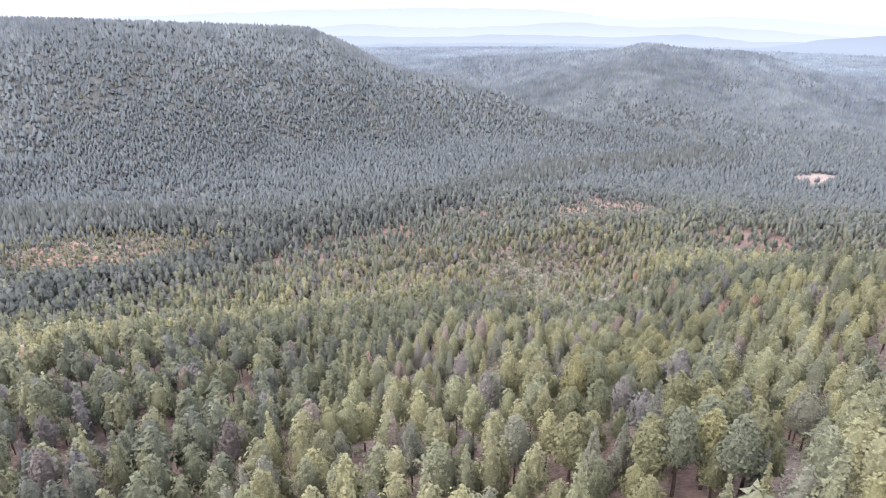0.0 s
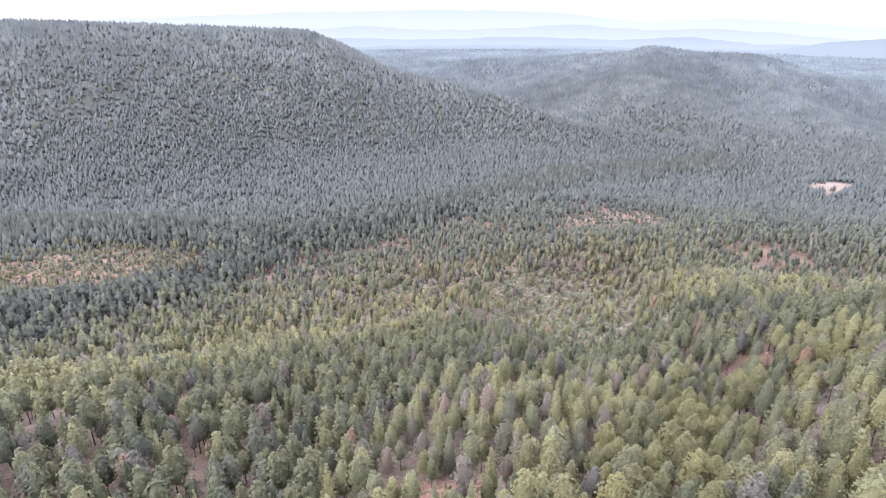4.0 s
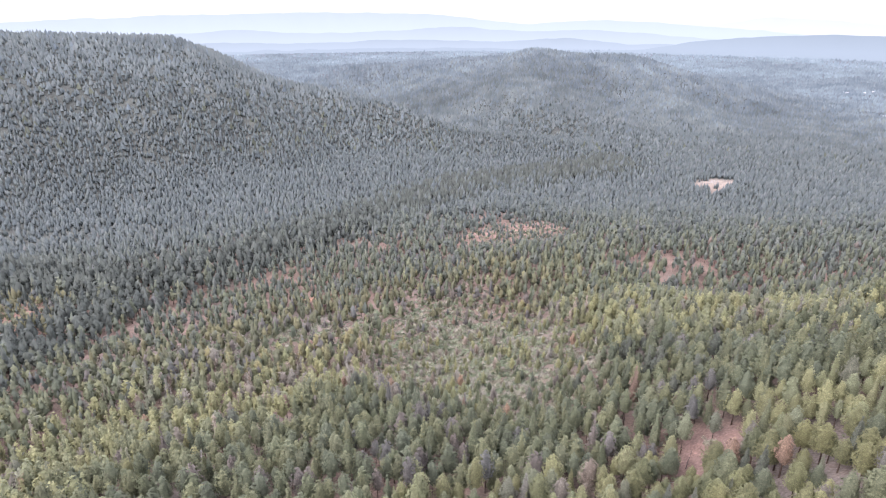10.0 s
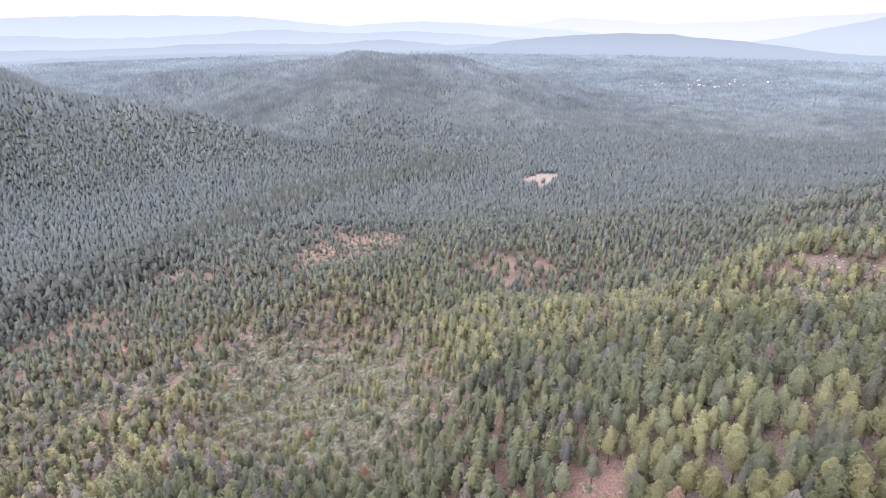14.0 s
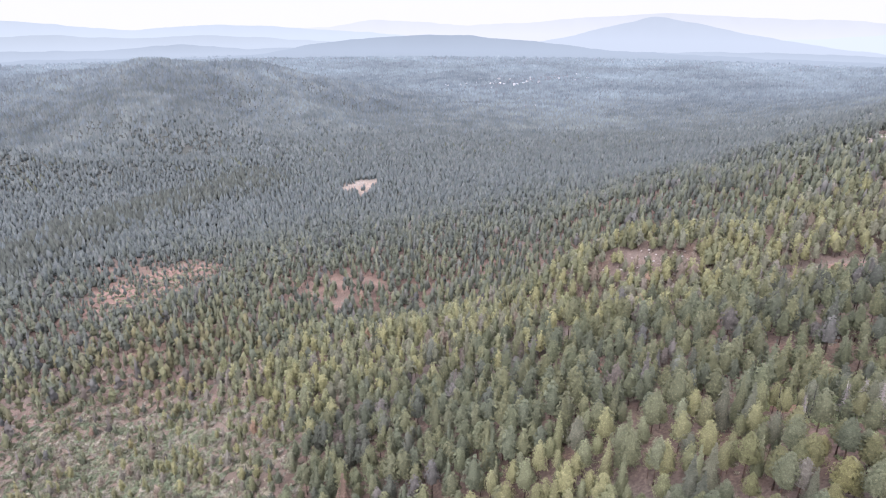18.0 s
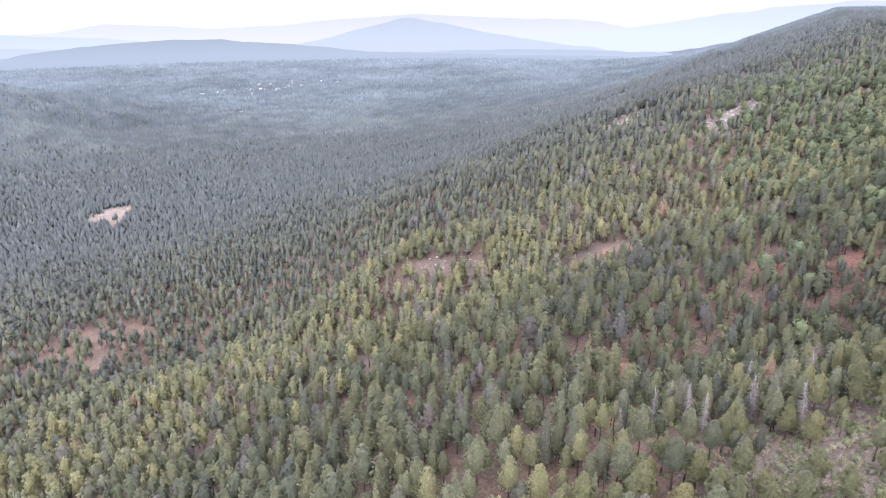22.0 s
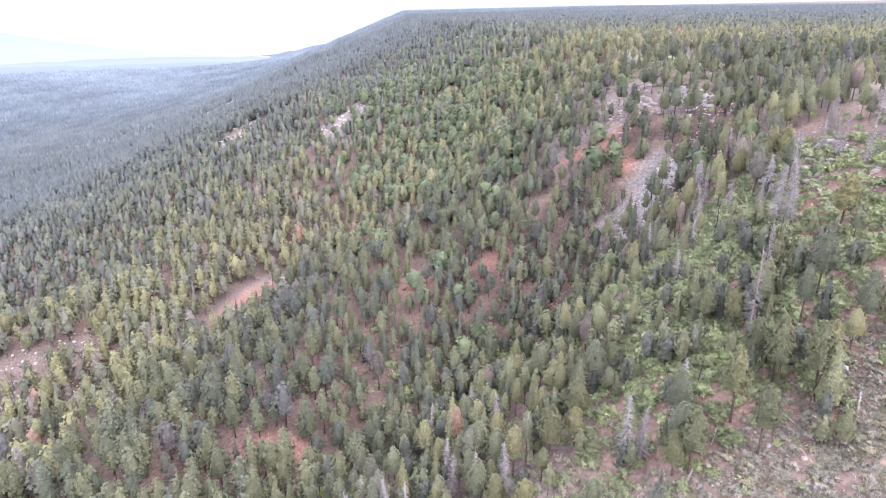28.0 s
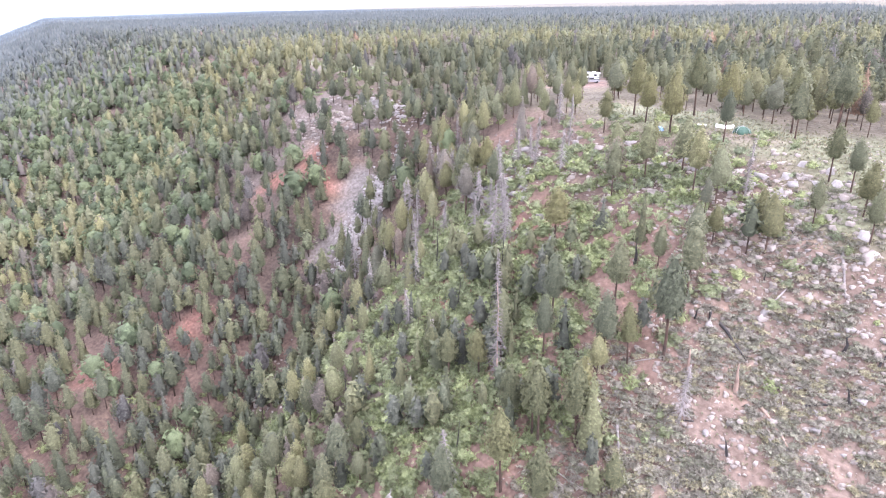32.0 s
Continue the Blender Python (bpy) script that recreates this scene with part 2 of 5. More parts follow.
ICO_V = np.array([(0, 0, 1)] + [(0.894 * math.cos(radians(72 * k)), 0.894 * math.sin(radians(72 * k)), 0.447) for k in range(5)]
                 + [(0.894 * math.cos(radians(72 * k + 36)), 0.894 * math.sin(radians(72 * k + 36)), -0.447) for k in range(5)] + [(0, 0, -1)])
ICO_F = np.array([(0, 1 + k, 1 + (k + 1) % 5) for k in range(5)] + [(1 + k, 6 + k, 1 + (k + 1) % 5) for k in range(5)]
                 + [(6 + k, 6 + (k + 1) % 5, 1 + (k + 1) % 5) for k in range(5)] + [(11, 6 + (k + 1) % 5, 6 + k) for k in range(5)])


def tufts(rng, centres, size, lift=0.35):
    """One bent leafy triangle at each centre, turned at random and leaning upwards."""
    n = len(centres)
    a = rng.normal(size=(n, 3))
    a /= np.linalg.norm(a, axis=1)[:, None]
    up = rng.normal(size=(n, 3)) + (0, 0, lift)
    b = np.cross(a, up)
    b /= np.linalg.norm(b, axis=1)[:, None] + 1e-9
    s = size * rng.uniform(0.65, 1.35, (n, 1))
    v = np.stack([centres - a * s * 0.6 - b * s * 0.5, centres + a * s * 0.7 - b * s * 0.15, centres + b * s * 0.65 - a * s * 0.1], 1)
    return v.reshape(-1, 3), np.arange(3 * n).reshape(n, 3)


PROFILES = {"pine": ((0.0, 0.5), (0.14, 0.88), (0.32, 1.0), (0.58, 0.8), (0.82, 0.46), (1.0, 0.1)),
            "fir": ((0.0, 1.0), (0.2, 0.88), (0.5, 0.56), (0.8, 0.24), (1.0, 0.02)),
            "oak": ((0.0, 0.6), (0.25, 0.95), (0.5, 1.0), (0.8, 0.7), (1.0, 0.15))}


def girth_at(kind, k):
    a, b = zip(*PROFILES[kind])
    return np.interp(k, a, b)


def lumps(rng, count=4):
    """How far a crown bulges or is drawn in, by the way round it and the height."""
    waves = [(int(rng.integers(1, 4)), rng.uniform(3, 11), rng.uniform(0, 6.28), rng.uniform(0.05, 0.13)) for i in range(count)]
    waves.append((int(rng.integers(0, 2)), rng.uniform(15, 24), rng.uniform(0, 6.28), rng.uniform(0.1, 0.18)))
    return lambda w, k: 1 + sum(a * np.sin(m * w + q * k + p) for m, q, p, a in waves)


def facing(v, tall, base, wide):
    """The way that a crown's skin faces: outwards, and upwards near the tip."""
    k = np.clip((v[:, 2:3] - base) / (tall - base), 0, 1)
    return unit(np.concatenate([v[:, :2] / wide, 0.12 + 0.75 * k ** 2], 1))


def lathe(shape, rng, kind, tall, wide, base, sides, rings, bulge, slot=2, ragged_by=0.12):
    """The body of a crown: ragged rings, a tip and a dip below."""
    v = []
    for k in rings:
        for i in range(sides):
            w = 2 * math.pi * (i + 2.5 * k + rng.uniform(-0.25, 0.25)) / sides
            q = wide * float(girth_at(kind, k)) * bulge(w, k) * rng.uniform(1 - ragged_by, 1 + ragged_by)
            v.append((math.cos(w) * q, math.sin(w) * q, base + (tall - base) * (k + rng.uniform(-0.04, 0.04))))
    v.append((0, 0, tall))
    v, n, f = np.array(v), len(rings), []
    for j in range(n - 1):
        for i in range(sides):
            a, b = j * sides + i, j * sides + (i + 1) % sides
            f += [(a, b, b + sides), (a, b + sides, a + sides)]
    top = (n - 1) * sides
    f += [(top + i, top + (i + 1) % sides, n * sides) for i in range(sides)]
    return shape.add(v, f, slot, facing(v, tall, base, wide))


def sprays(shape, rng, kind, n, size, tall, wide, base, bulge):
    """Sprays of needles over the body of a crown, thick on the bulges, some standing out from it."""
    k = rng.uniform(0, 1, n * 4)
    k = np.resize(k[rng.uniform(0, 1, len(k)) < 0.15 + 0.85 * girth_at(kind, k)], n)
    w = rng.uniform(0, 2 * math.pi, n)
    r = wide * girth_at(kind, k) * bulge(w, k) * rng.uniform(0.74, 1.1 + 0.18 * (rng.uniform(size=n) < 0.2), n)
    p = np.stack([np.cos(w) * r, np.sin(w) * r, base + (tall - base) * k], 1)
    way = unit(facing(p, tall, base, wide) + (0, 0, 0.3) + rng.normal(0, 0.5, (n, 3)))
    a = unit(np.cross(way, rng.normal(size=(n, 3))))
    b = np.cross(way, a)
    h = size * rng.uniform(0.6, 1.4, (n, 1))
    v = np.stack([p - a * h * 0.7 - b * h * 0.32, p + a * h * 0.75 - b * h * 0.1, p + b * h * 0.6], 1).reshape(-1, 3)
    m = unit(facing(v, tall, base, wide) + 0.75 * np.repeat(way, 3, 0))
    return shape.add(v, np.arange(3 * n).reshape(n, 3), 0, m)


def crown(shape, rng, kind, n, size, tall, wide, base, sides=8, rings=(0.0, 0.14, 0.32, 0.58, 0.82)):
    bulge = lumps(rng)
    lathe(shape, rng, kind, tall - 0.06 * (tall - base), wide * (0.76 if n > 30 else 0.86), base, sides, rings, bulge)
    return sprays(shape, rng, kind, n, size, tall, wide, base, bulge)


def tree_shape(seed, kind, n, size, tall=20.0, wide=3.1, base=7.0, foot=0.28, sides=7, rings=(0.0, 0.16, 0.45, 0.78)):
    rng = np.random.default_rng(seed)
    s = crown(Shape(), rng, kind, n, size, tall, wide, base, sides, rings)
    s.add(*tube([(0, 0, -0.6), (0, 0, base + 0.3 * (tall - base))], (foot, foot * 0.6), 3), 1)
    return s.full()


def far_tree_shape(seed, kind, tall, wide, base, sides=4, rings=(0.0, 0.3)):
    """A tree across the valley: a ragged body alone."""
    rng = np.random.default_rng(seed)
    return lathe(Shape(), rng, kind, tall, wide, base, sides, rings, lumps(rng), 0, 0.2).full()


def cone_shape(seed, tall, wide, base, sides, shoulder=0.0):
    """A far conifer: a ragged cone of a few faces, or one with a shoulder above its foot."""
    rng = np.random.default_rng(seed)
    v = [(0, 0, tall)]
    rings = (base,) if not shoulder else (base + (tall - base) * shoulder, base)
    for j, z in enumerate(rings):
        for k in range(sides):
            w = 2 * math.pi * (k + 0.5 * j + rng.uniform(-0.2, 0.2)) / sides
            r = wide * rng.uniform(0.8, 1.2) * (0.95 if j else 1.0 - 0.75 * shoulder)
            v.append((math.cos(w) * r, math.sin(w) * r, z + rng.uniform(-1, 1)))
    f = [(0, 1 + k, 1 + (k + 1) % sides) for k in range(sides)]
    if shoulder:
        for k in range(sides):
            a, b, c, d = 1 + k, 1 + (k + 1) % sides, 1 + sides + k, 1 + sides + (k + 1) % sides
            f += [(a, c, b), (b, c, d)]
    v = np.array(v, float)
    m = unit(np.concatenate([unit(v[:, :2]), np.full((len(v), 1), 1.5)], 1))
    m[0] = (0, 0, 1)
    return v, np.array(f), np.zeros(len(f), int), m


def plant(name, shapes, pos, scale, colour, label, category, mats, seed=1, squash=0.12):
    """One object of very many alike plants or stones, set on the ground."""
    rng = np.random.default_rng(seed)
    pick = rng.integers(0, len(shapes), len(pos))
    V, F, S, T, N, n = [], [], [], [], [], 0
    for i, (v, f, s, *m) in enumerate(shapes):
        p, sc, col = pos[pick == i], scale[pick == i], colour[pick == i]
        if not len(p):
            continue
        w = rng.uniform(0, 2 * math.pi, len(p))
        fat = sc * (1 + rng.uniform(-squash, squash, len(p)))
        cu, su = np.cos(w)[:, None], np.sin(w)[:, None]
        x = (v[None, :, 0] * cu - v[None, :, 1] * su) * fat[:, None] + p[:, 0:1]
        y = (v[None, :, 0] * su + v[None, :, 1] * cu) * fat[:, None] + p[:, 1:2]
        z = v[None, :, 2] * sc[:, None] + p[:, 2:3]
        V.append(np.stack([x, y, z], -1).reshape(-1, 3))
        if m:
            m = m[0]
            N.append(np.stack([m[None, :, 0] * cu - m[None, :, 1] * su, m[None, :, 0] * su + m[None, :, 1] * cu, np.tile(m[:, 2], (len(p), 1))], -1).reshape(-1, 3))
        F.append((f[None] + (np.arange(len(p)) * len(v))[:, None, None]).reshape(-1, 3) + n)
        S.append(np.tile(s, len(p)))
        T.append(np.repeat(col, len(v), 0))
        n += len(p) * len(v)
    me = fill_mesh(name, np.concatenate(V), np.concatenate(F), np.concatenate(T), np.concatenate(S), mats, np.concatenate(N) if N else None)
    return tagged(new(name, me), label, category, kind="stuff")


def part(name, me, parent, label=""):
    ob = new(name, me)
    ob.parent = parent
    return tagged(ob, label)


def thing(name, label, category, group=""):
    ob = new(name)
    ob.empty_display_size = 0.5
    return tagged(ob, label, category, group)


def on_ground(x, y, sink=0.0):
    return float(at(np.array([x], float), np.array([y], float))[0, 2]) - sink


# ---- what grows where ----
def ragged(x, y, by=12.0):
    """Places shifted a little, so that patches get uneven edges."""
    k = by * (1 + step(np.hypot(x - 70, y - 130), 300, 600))
    far = 22 * step(np.hypot(x - 70, y - 130), 300, 600)
    return x + k * rough(x, y, 30, 81, 3) + far * rough(x, y, 90, 83), y + k * rough(x, y, 30, 86, 3) + far * rough(x, y, 90, 88)


def stony(x, y):
    """1 on the open stony slope below the mesa's rim."""
    edge = x + 4 * rough(x, y, 14, 93, 2)
    return (1 - step(edge, 189, 200)) * step(x, 138, 150) * (1 - step(y + 3 * rough(x, y, 12, 95), 126, 150)) * step(drop(x, y), 0, 8)


def thin_wood(x, y):
    """1 in the thin, reddish patches of the valley's wood."""
    place = step(y, 330, 480) * (1 - step(y, 840, 960)) * step(x, -420, -250) * (1 - step(x, 420, 620))
    return place * step(rough(x, y, 85, 37, 3), 0.15, 0.6)


def bare(x, y):
    """From 0 (closed forest) to 1 (no trees)."""
    x, y = ragged(x, y)
    b = 1.0 * stony(x, y)
    b = np.maximum(b, 0.97 * step(spot(x, y, 208, 41, 46, 19, -8), 0.35, 0.55))
    b = np.maximum(b, 0.95 * step(spot(x, y, 291, -6, 15, 20), 0.35, 0.6))
    for cx, cy in ((243, 50), (256, 35), (269, 19), (281, 4)):
        b = np.maximum(b, 0.98 * step(spot(x, y, cx, cy, 11, 9), 0.35, 0.55))
    b = np.maximum(b, 0.15 * (1 - step(x, 150, 180)) * (1 - step(y, 230, 300)))
    b = np.maximum(b, 0.7 * step(spot(x, y, 238, 62, 50, 16, -12), 0.35, 0.6))
    b = np.maximum(b, 0.35 * step(spot(x, y, 258, 88, 22, 22), 0.35, 0.7))
    b = np.maximum(b, 0.95 * step(spot(x, y, 405, 24, 55, 11, -5), 0.35, 0.6))
    b = np.maximum(b, step(spot(x, y, 690, 985, 33, 46, -35), 0.35, 0.5))
    b = np.maximum(b, 0.97 * step(spot(x, y, 309, 74, 7, 23, 27), 0.35, 0.5))
    b = np.maximum(b, 0.88 * step(spot(x, y, 238, 93, 20, 32, 40), 0.3, 0.6))
    b = np.maximum(b, 0.52 * step(spot(x, y, 118, 440, 70, 140, -4), 0.15, 0.75))
    b = np.maximum(b, 0.6 * step(spot(x, y, 0, 545, 190, 45, 6), 0.3, 0.7))
    b = np.maximum(b, 0.52 * step(spot(x, y, 262, 765, 95, 62, 25), 0.2, 0.8))
    b = np.maximum(b, 0.62 * step(spot(x, y, -335, 680, 125, 70), 0.25, 0.8))
    b = np.maximum(b, 0.95 * step(spot(x, y, 22, 668, 24, 18), 0.35, 0.6))
    b = np.maximum(b, 0.85 * step(spot(x, y, 31, 524, 26, 12), 0.35, 0.6))
    b = np.maximum(b, 0.9 * step(spot(x, y, 480, 740, 12, 14), 0.35, 0.6))
    b = np.maximum(b, 0.5 * step(spot(x, y, -330, 1010, 240, 50, -3), 0.35, 0.7))
    b = np.maximum(b, 0.85 * step(spot(x, y, 138, 240, 15, 10), 0.35, 0.6))
    b = np.maximum(b, 0.9 * step(spot(x, y, 18, 155, 22, 7), 0.35, 0.6))
    b = np.maximum(b, 0.65 * step(spot(x, y, 374, 306, 15, 27, 30), 0.35, 0.6))
    b = np.maximum(b, 0.5 * step(spot(x, y, 338, 48, 16, 7), 0.35, 0.6))
    b = np.maximum(b, 0.95 * step(spot(x, y, 381, 219, 27, 13), 0.35, 0.6))
    b = np.maximum(b, 0.85 * step(spot(x, y, 214, 182, 12, 17), 0.35, 0.6))
    b = np.maximum(b, 0.75 * step(spot(x, y, 200, 150, 15, 18), 0.35, 0.6))
    for cx, cy, r in ((337, 152, 11), (321, 129, 10), (262, 204, 13), (229, 198, 10), (293, 105, 9), (336, 76, 9), (345, 86, 9), (240, 270, 9), (300, 240, 9), (60, 192, 8), (3, 161, 9), (290, 300, 10)):
        b = np.maximum(b, 0.85 * step(spot(x, y, cx, cy, r, r * 0.75), 0.35, 0.6))
    b = np.maximum(b, 0.42 * thin_wood(x, y))
    b = np.maximum(b, 0.98 * step(spot(x, y, 214, 51, 28, 12, -12), 0.3, 0.5))
    b = np.maximum(b, 0.82 * step(spot(x, y, 208, 106, 17, 38, -4), 0.35, 0.6))
    b = np.maximum(b, 0.82 * step(spot(x, y, 254, 117, 44, 17, 45), 0.35, 0.6))
    b = np.maximum(b, 0.92 * step(spot(x, y, 598, 159, 52, 32, -20), 0.35, 0.6))
    b = np.maximum(b, 0.75 * step(spot(x, y, 2250, 1800, 420, 60), 0.3, 0.7))
    b = np.maximum(b, 0.8 * step(spot(x, y, 1600, 1535, 60, 30), 0.3, 0.7))
    b = np.maximum(b, 0.9 * step(spot(x, y, 1150, 348, 130, 36, -8), 0.35, 0.6))
    b = np.maximum(b, 0.92 * step(spot(x, y, 678, 270, 42, 20), 0.35, 0.6))
    b = np.maximum(b, 0.5 * step(rough(x, y, 26, 31, 2), 0.55, 0.85) * (1 - step(np.hypot(x - 70, y - 130), 500, 800)))
    return b


def soil(x, y):
    """The ground's own colour, with haze painted over it far out."""
    n = len(x)
    c = np.tile((0.118, 0.086, 0.068), (n, 1))

    def paint(mask, colour):
        c[:] = c + (np.asarray(colour) - c) * mask[:, None]

    d = drop(x, y)
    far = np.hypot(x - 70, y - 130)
    x, y = ragged(x, y, 9.0)
    paint(0.55 * step(rough(x, y, 45, 41, 3), 0.0, 0.7), (0.155, 0.1, 0.083))
    paint(step(rough(x, y, 70, 47, 3), 0.1, 0.8), (0.148, 0.123, 0.108))
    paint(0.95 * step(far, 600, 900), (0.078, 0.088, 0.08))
    # haze put into the soil colour: bluer, then paler, with distance
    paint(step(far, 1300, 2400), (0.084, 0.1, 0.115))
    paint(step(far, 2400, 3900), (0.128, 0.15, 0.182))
    paint(0.7 * thin_wood(x, y), (0.185, 0.13, 0.105))
    paint(0.9 * step(spot(x, y, -335, 680, 130, 80), 0.2, 0.7), (0.25, 0.15, 0.115))
    paint(step(spot(x, y, 22, 668, 26, 18), 0.3, 0.6), (0.4, 0.23, 0.15))
    paint(step(spot(x, y, 31, 526, 24, 8), 0.3, 0.6), (0.188, 0.109, 0.092))
    paint(0.7 * step(spot(x, y, 118, 440, 72, 140, -4), 0.3, 0.6), (0.15, 0.122, 0.098))
    paint(0.7 * step(spot(x, y, 262, 765, 95, 65, 25), 0.3, 0.7), (0.24, 0.15, 0.122))
    paint(step(spot(x, y, 692, 988, 36, 42, -35), 0.3, 0.5), (0.24, 0.195, 0.162))
    paint(step(spot(x, y, 480, 742, 12, 9), 0.3, 0.6), (0.324, 0.25, 0.21))
    paint(step(spot(x, y, 138, 240, 18, 12), 0.3, 0.6), (0.16, 0.105, 0.088))
    paint(step(spot(x, y, 18, 155, 26, 9), 0.3, 0.6), (0.223, 0.134, 0.109))
    paint(stony(x, y), (0.172, 0.13, 0.106))
    paint(0.8 * step(spot(x, y, 208, 106, 17, 38, -4), 0.35, 0.6), (0.19, 0.125, 0.1))
    paint((1 - step(d, -6, 6)) * 0.8, (0.155, 0.142, 0.104))
    paint(step(spot(x, y, 206, 40, 46, 15, -8), 0.35, 0.6), (0.168, 0.178, 0.112))
    paint(0.8 * step(spot(x, y, 209, 45, 11, 5, -15), 0.35, 0.6), (0.217, 0.167, 0.145))
    paint(step(spot(x, y, 405, 24, 55, 11, -5), 0.35, 0.6), (0.179, 0.204, 0.119))
    paint(step(spot(x, y, 293, -8, 15, 16), 0.3, 0.6), (0.232, 0.163, 0.14))
    paint(step(spot(x, y, 309, 74, 7, 23, 27), 0.3, 0.5), (0.18, 0.166, 0.156))
    paint(step(spot(x, y, 338, 47, 13, 6), 0.35, 0.6), (0.303, 0.269, 0.249))
    paint(0.7 * step(spot(x, y, 376, 306, 16, 30, 30), 0.35, 0.6), (0.15, 0.122, 0.106))
    paint(0.85 * step(spot(x, y, 236, 93, 16, 24, 40), 0.3, 0.6), (0.2, 0.118, 0.094))
    paint(0.8 * step(spot(x, y, 1150, 348, 130, 36, -8), 0.35, 0.6), (0.2, 0.19, 0.165))
    paint(0.8 * step(spot(x, y, 598, 159, 52, 32, -20), 0.35, 0.6), (0.18, 0.163, 0.15))
    paint(0.8 * step(spot(x, y, 678, 270, 42, 20), 0.35, 0.6), (0.2, 0.178, 0.16))
    paint(0.8 * step(spot(x, y, 200, 150, 15, 18), 0.3, 0.6), (0.165, 0.135, 0.115))
    for cx, cy, r in ((327, 76, 7), (234, 89, 6), (241, 103, 5), (270, 115, 4), (348, 86, 5), (278, 132, 4), (226, 127, 4), (325, 120, 5), (383, 220, 14), (337, 152, 9), (321, 129, 8), (262, 204, 9), (229, 198, 7), (60, 192, 6), (3, 161, 7), (240, 270, 6), (300, 240, 6), (290, 300, 6), (336, 76, 8), (345, 86, 6)):
        paint(step(spot(x, y, cx, cy, r, r * 0.7), 0.3, 0.6), (0.239, 0.13, 0.102))
    return c * 0.68


# ---- the ground: one sheet to the horizon ----
def spaced(lo, hi, a, b, fine, grow=1.034):
    mid = np.arange(a, b + fine, fine)
    right, left, s = [], [], fine
    p = mid[-1]
    while p < hi:
        s *= grow
        p += s
        right.append(p)
    s, p = fine, a
    while p > lo:
        s *= grow
        p -= s
        left.append(p)
    return np.array(left[::-1] + list(mid) + right)


gx, gy = spaced(-3200, 4900, -120, 460, 5.0), spaced(-3300, 4900, -60, 520, 5.0)
GX, GY = np.meshgrid(gx, gy)
GX, GY = GX.ravel(), GY.ravel()
GZ = height(GX, GY)
nx, ny = len(gx), len(gy)
q = (np.arange(ny - 1)[:, None] * nx + np.arange(nx - 1)[None]).ravel()
gtri = np.concatenate([np.stack([q, q + 1, q + nx + 1], 1), np.stack([q, q + nx + 1, q + nx], 1)])
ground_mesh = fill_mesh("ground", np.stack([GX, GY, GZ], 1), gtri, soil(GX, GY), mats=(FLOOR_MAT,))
ground_mesh.shade_smooth()
ground = tagged(new("ground", ground_mesh), "reddish brown forest floor of a wooded mesa and its valley", "ground", kind="structure")


# ---- the forest ----
TRACK_LINE = ((25, 75, 0), (60, 190, 0), (150, 190, 0), (215, 110, 0), (230, 60, 0))


def from_track(x, y):
    return along(x, y, TRACK_LINE)[0]


def scatter(spacing, near, far, seed, jitter=0.45, rear=False):
    """Jittered places between two distances from the middle of the flight, in the half of the plan that is looked over."""
    cx, cy = 70, 130
    a = np.arange(-far - 160, far + 160, spacing)
    X, Y = np.meshgrid(a, a)
    rng = np.random.default_rng(seed)
    X = X.ravel() + cx + rng.uniform(-jitter, jitter, X.size) * spacing
    Y = Y.ravel() + cy + rng.uniform(-jitter, jitter, Y.size) * spacing
    r = from_track(X, Y)
    dice = rng.uniform(-1, 1, X.size)
    az = np.degrees(np.arctan2(X + 10, Y - 40 + 0.001))
    az = np.where((Y < 60) & (X < 40), -99, az)
    ahead = (az > -50) & (az < 150)
    keep = (r + dice * 0.16 * near >= near) & (r + dice * 0.16 * far < far) & (ahead != rear) & ~((drop(X, Y) < -10) & (X < 140))
    keep &= ~((drop(X, Y) < -1100) & (r > 650))
    X, Y = X[keep], Y[keep]
    keep = rng.uniform(size=len(X)) > bare(X, Y)
    if near > 150 and not rear:
        X, Y = X[keep], Y[keep]
        keep = in_sight(X, Y)
    return X[keep], Y[keep], rng


PINE = np.array(((0.116, 0.119, 0.067), (0.103, 0.111, 0.066), (0.124, 0.126, 0.07), (0.094, 0.103, 0.067)))
FIR = np.array(((0.077, 0.083, 0.062), (0.083, 0.088, 0.067), (0.091, 0.095, 0.074)))
PALE = np.array(((0.115, 0.105, 0.095), (0.105, 0.101, 0.092), (0.122, 0.104, 0.09)))
RUSTY = (0.16, 0.112, 0.085)
# distant needles: these tints carry the blue of the air's haze
HAZE_BLUE = np.array(((0.09, 0.104, 0.103), (0.097, 0.109, 0.108), (0.085, 0.099, 0.1)))
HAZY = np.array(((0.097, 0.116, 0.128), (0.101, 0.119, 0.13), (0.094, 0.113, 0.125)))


CREEK = ((-300, 470, 0), (-205, 630, 0), (-130, 755, 0), (-20, 860, 0), (80, 935, 0), (300, 1110, 0), (600, 1180, 0))
SIDE_CREEK = ((-700, 850, 0), (-500, 838, 0), (-316, 832, 0), (-130, 755, 0))


def from_water(x, y):
    return np.minimum(along(x, y, CREEK)[0], along(x, y, SIDE_CREEK)[0])


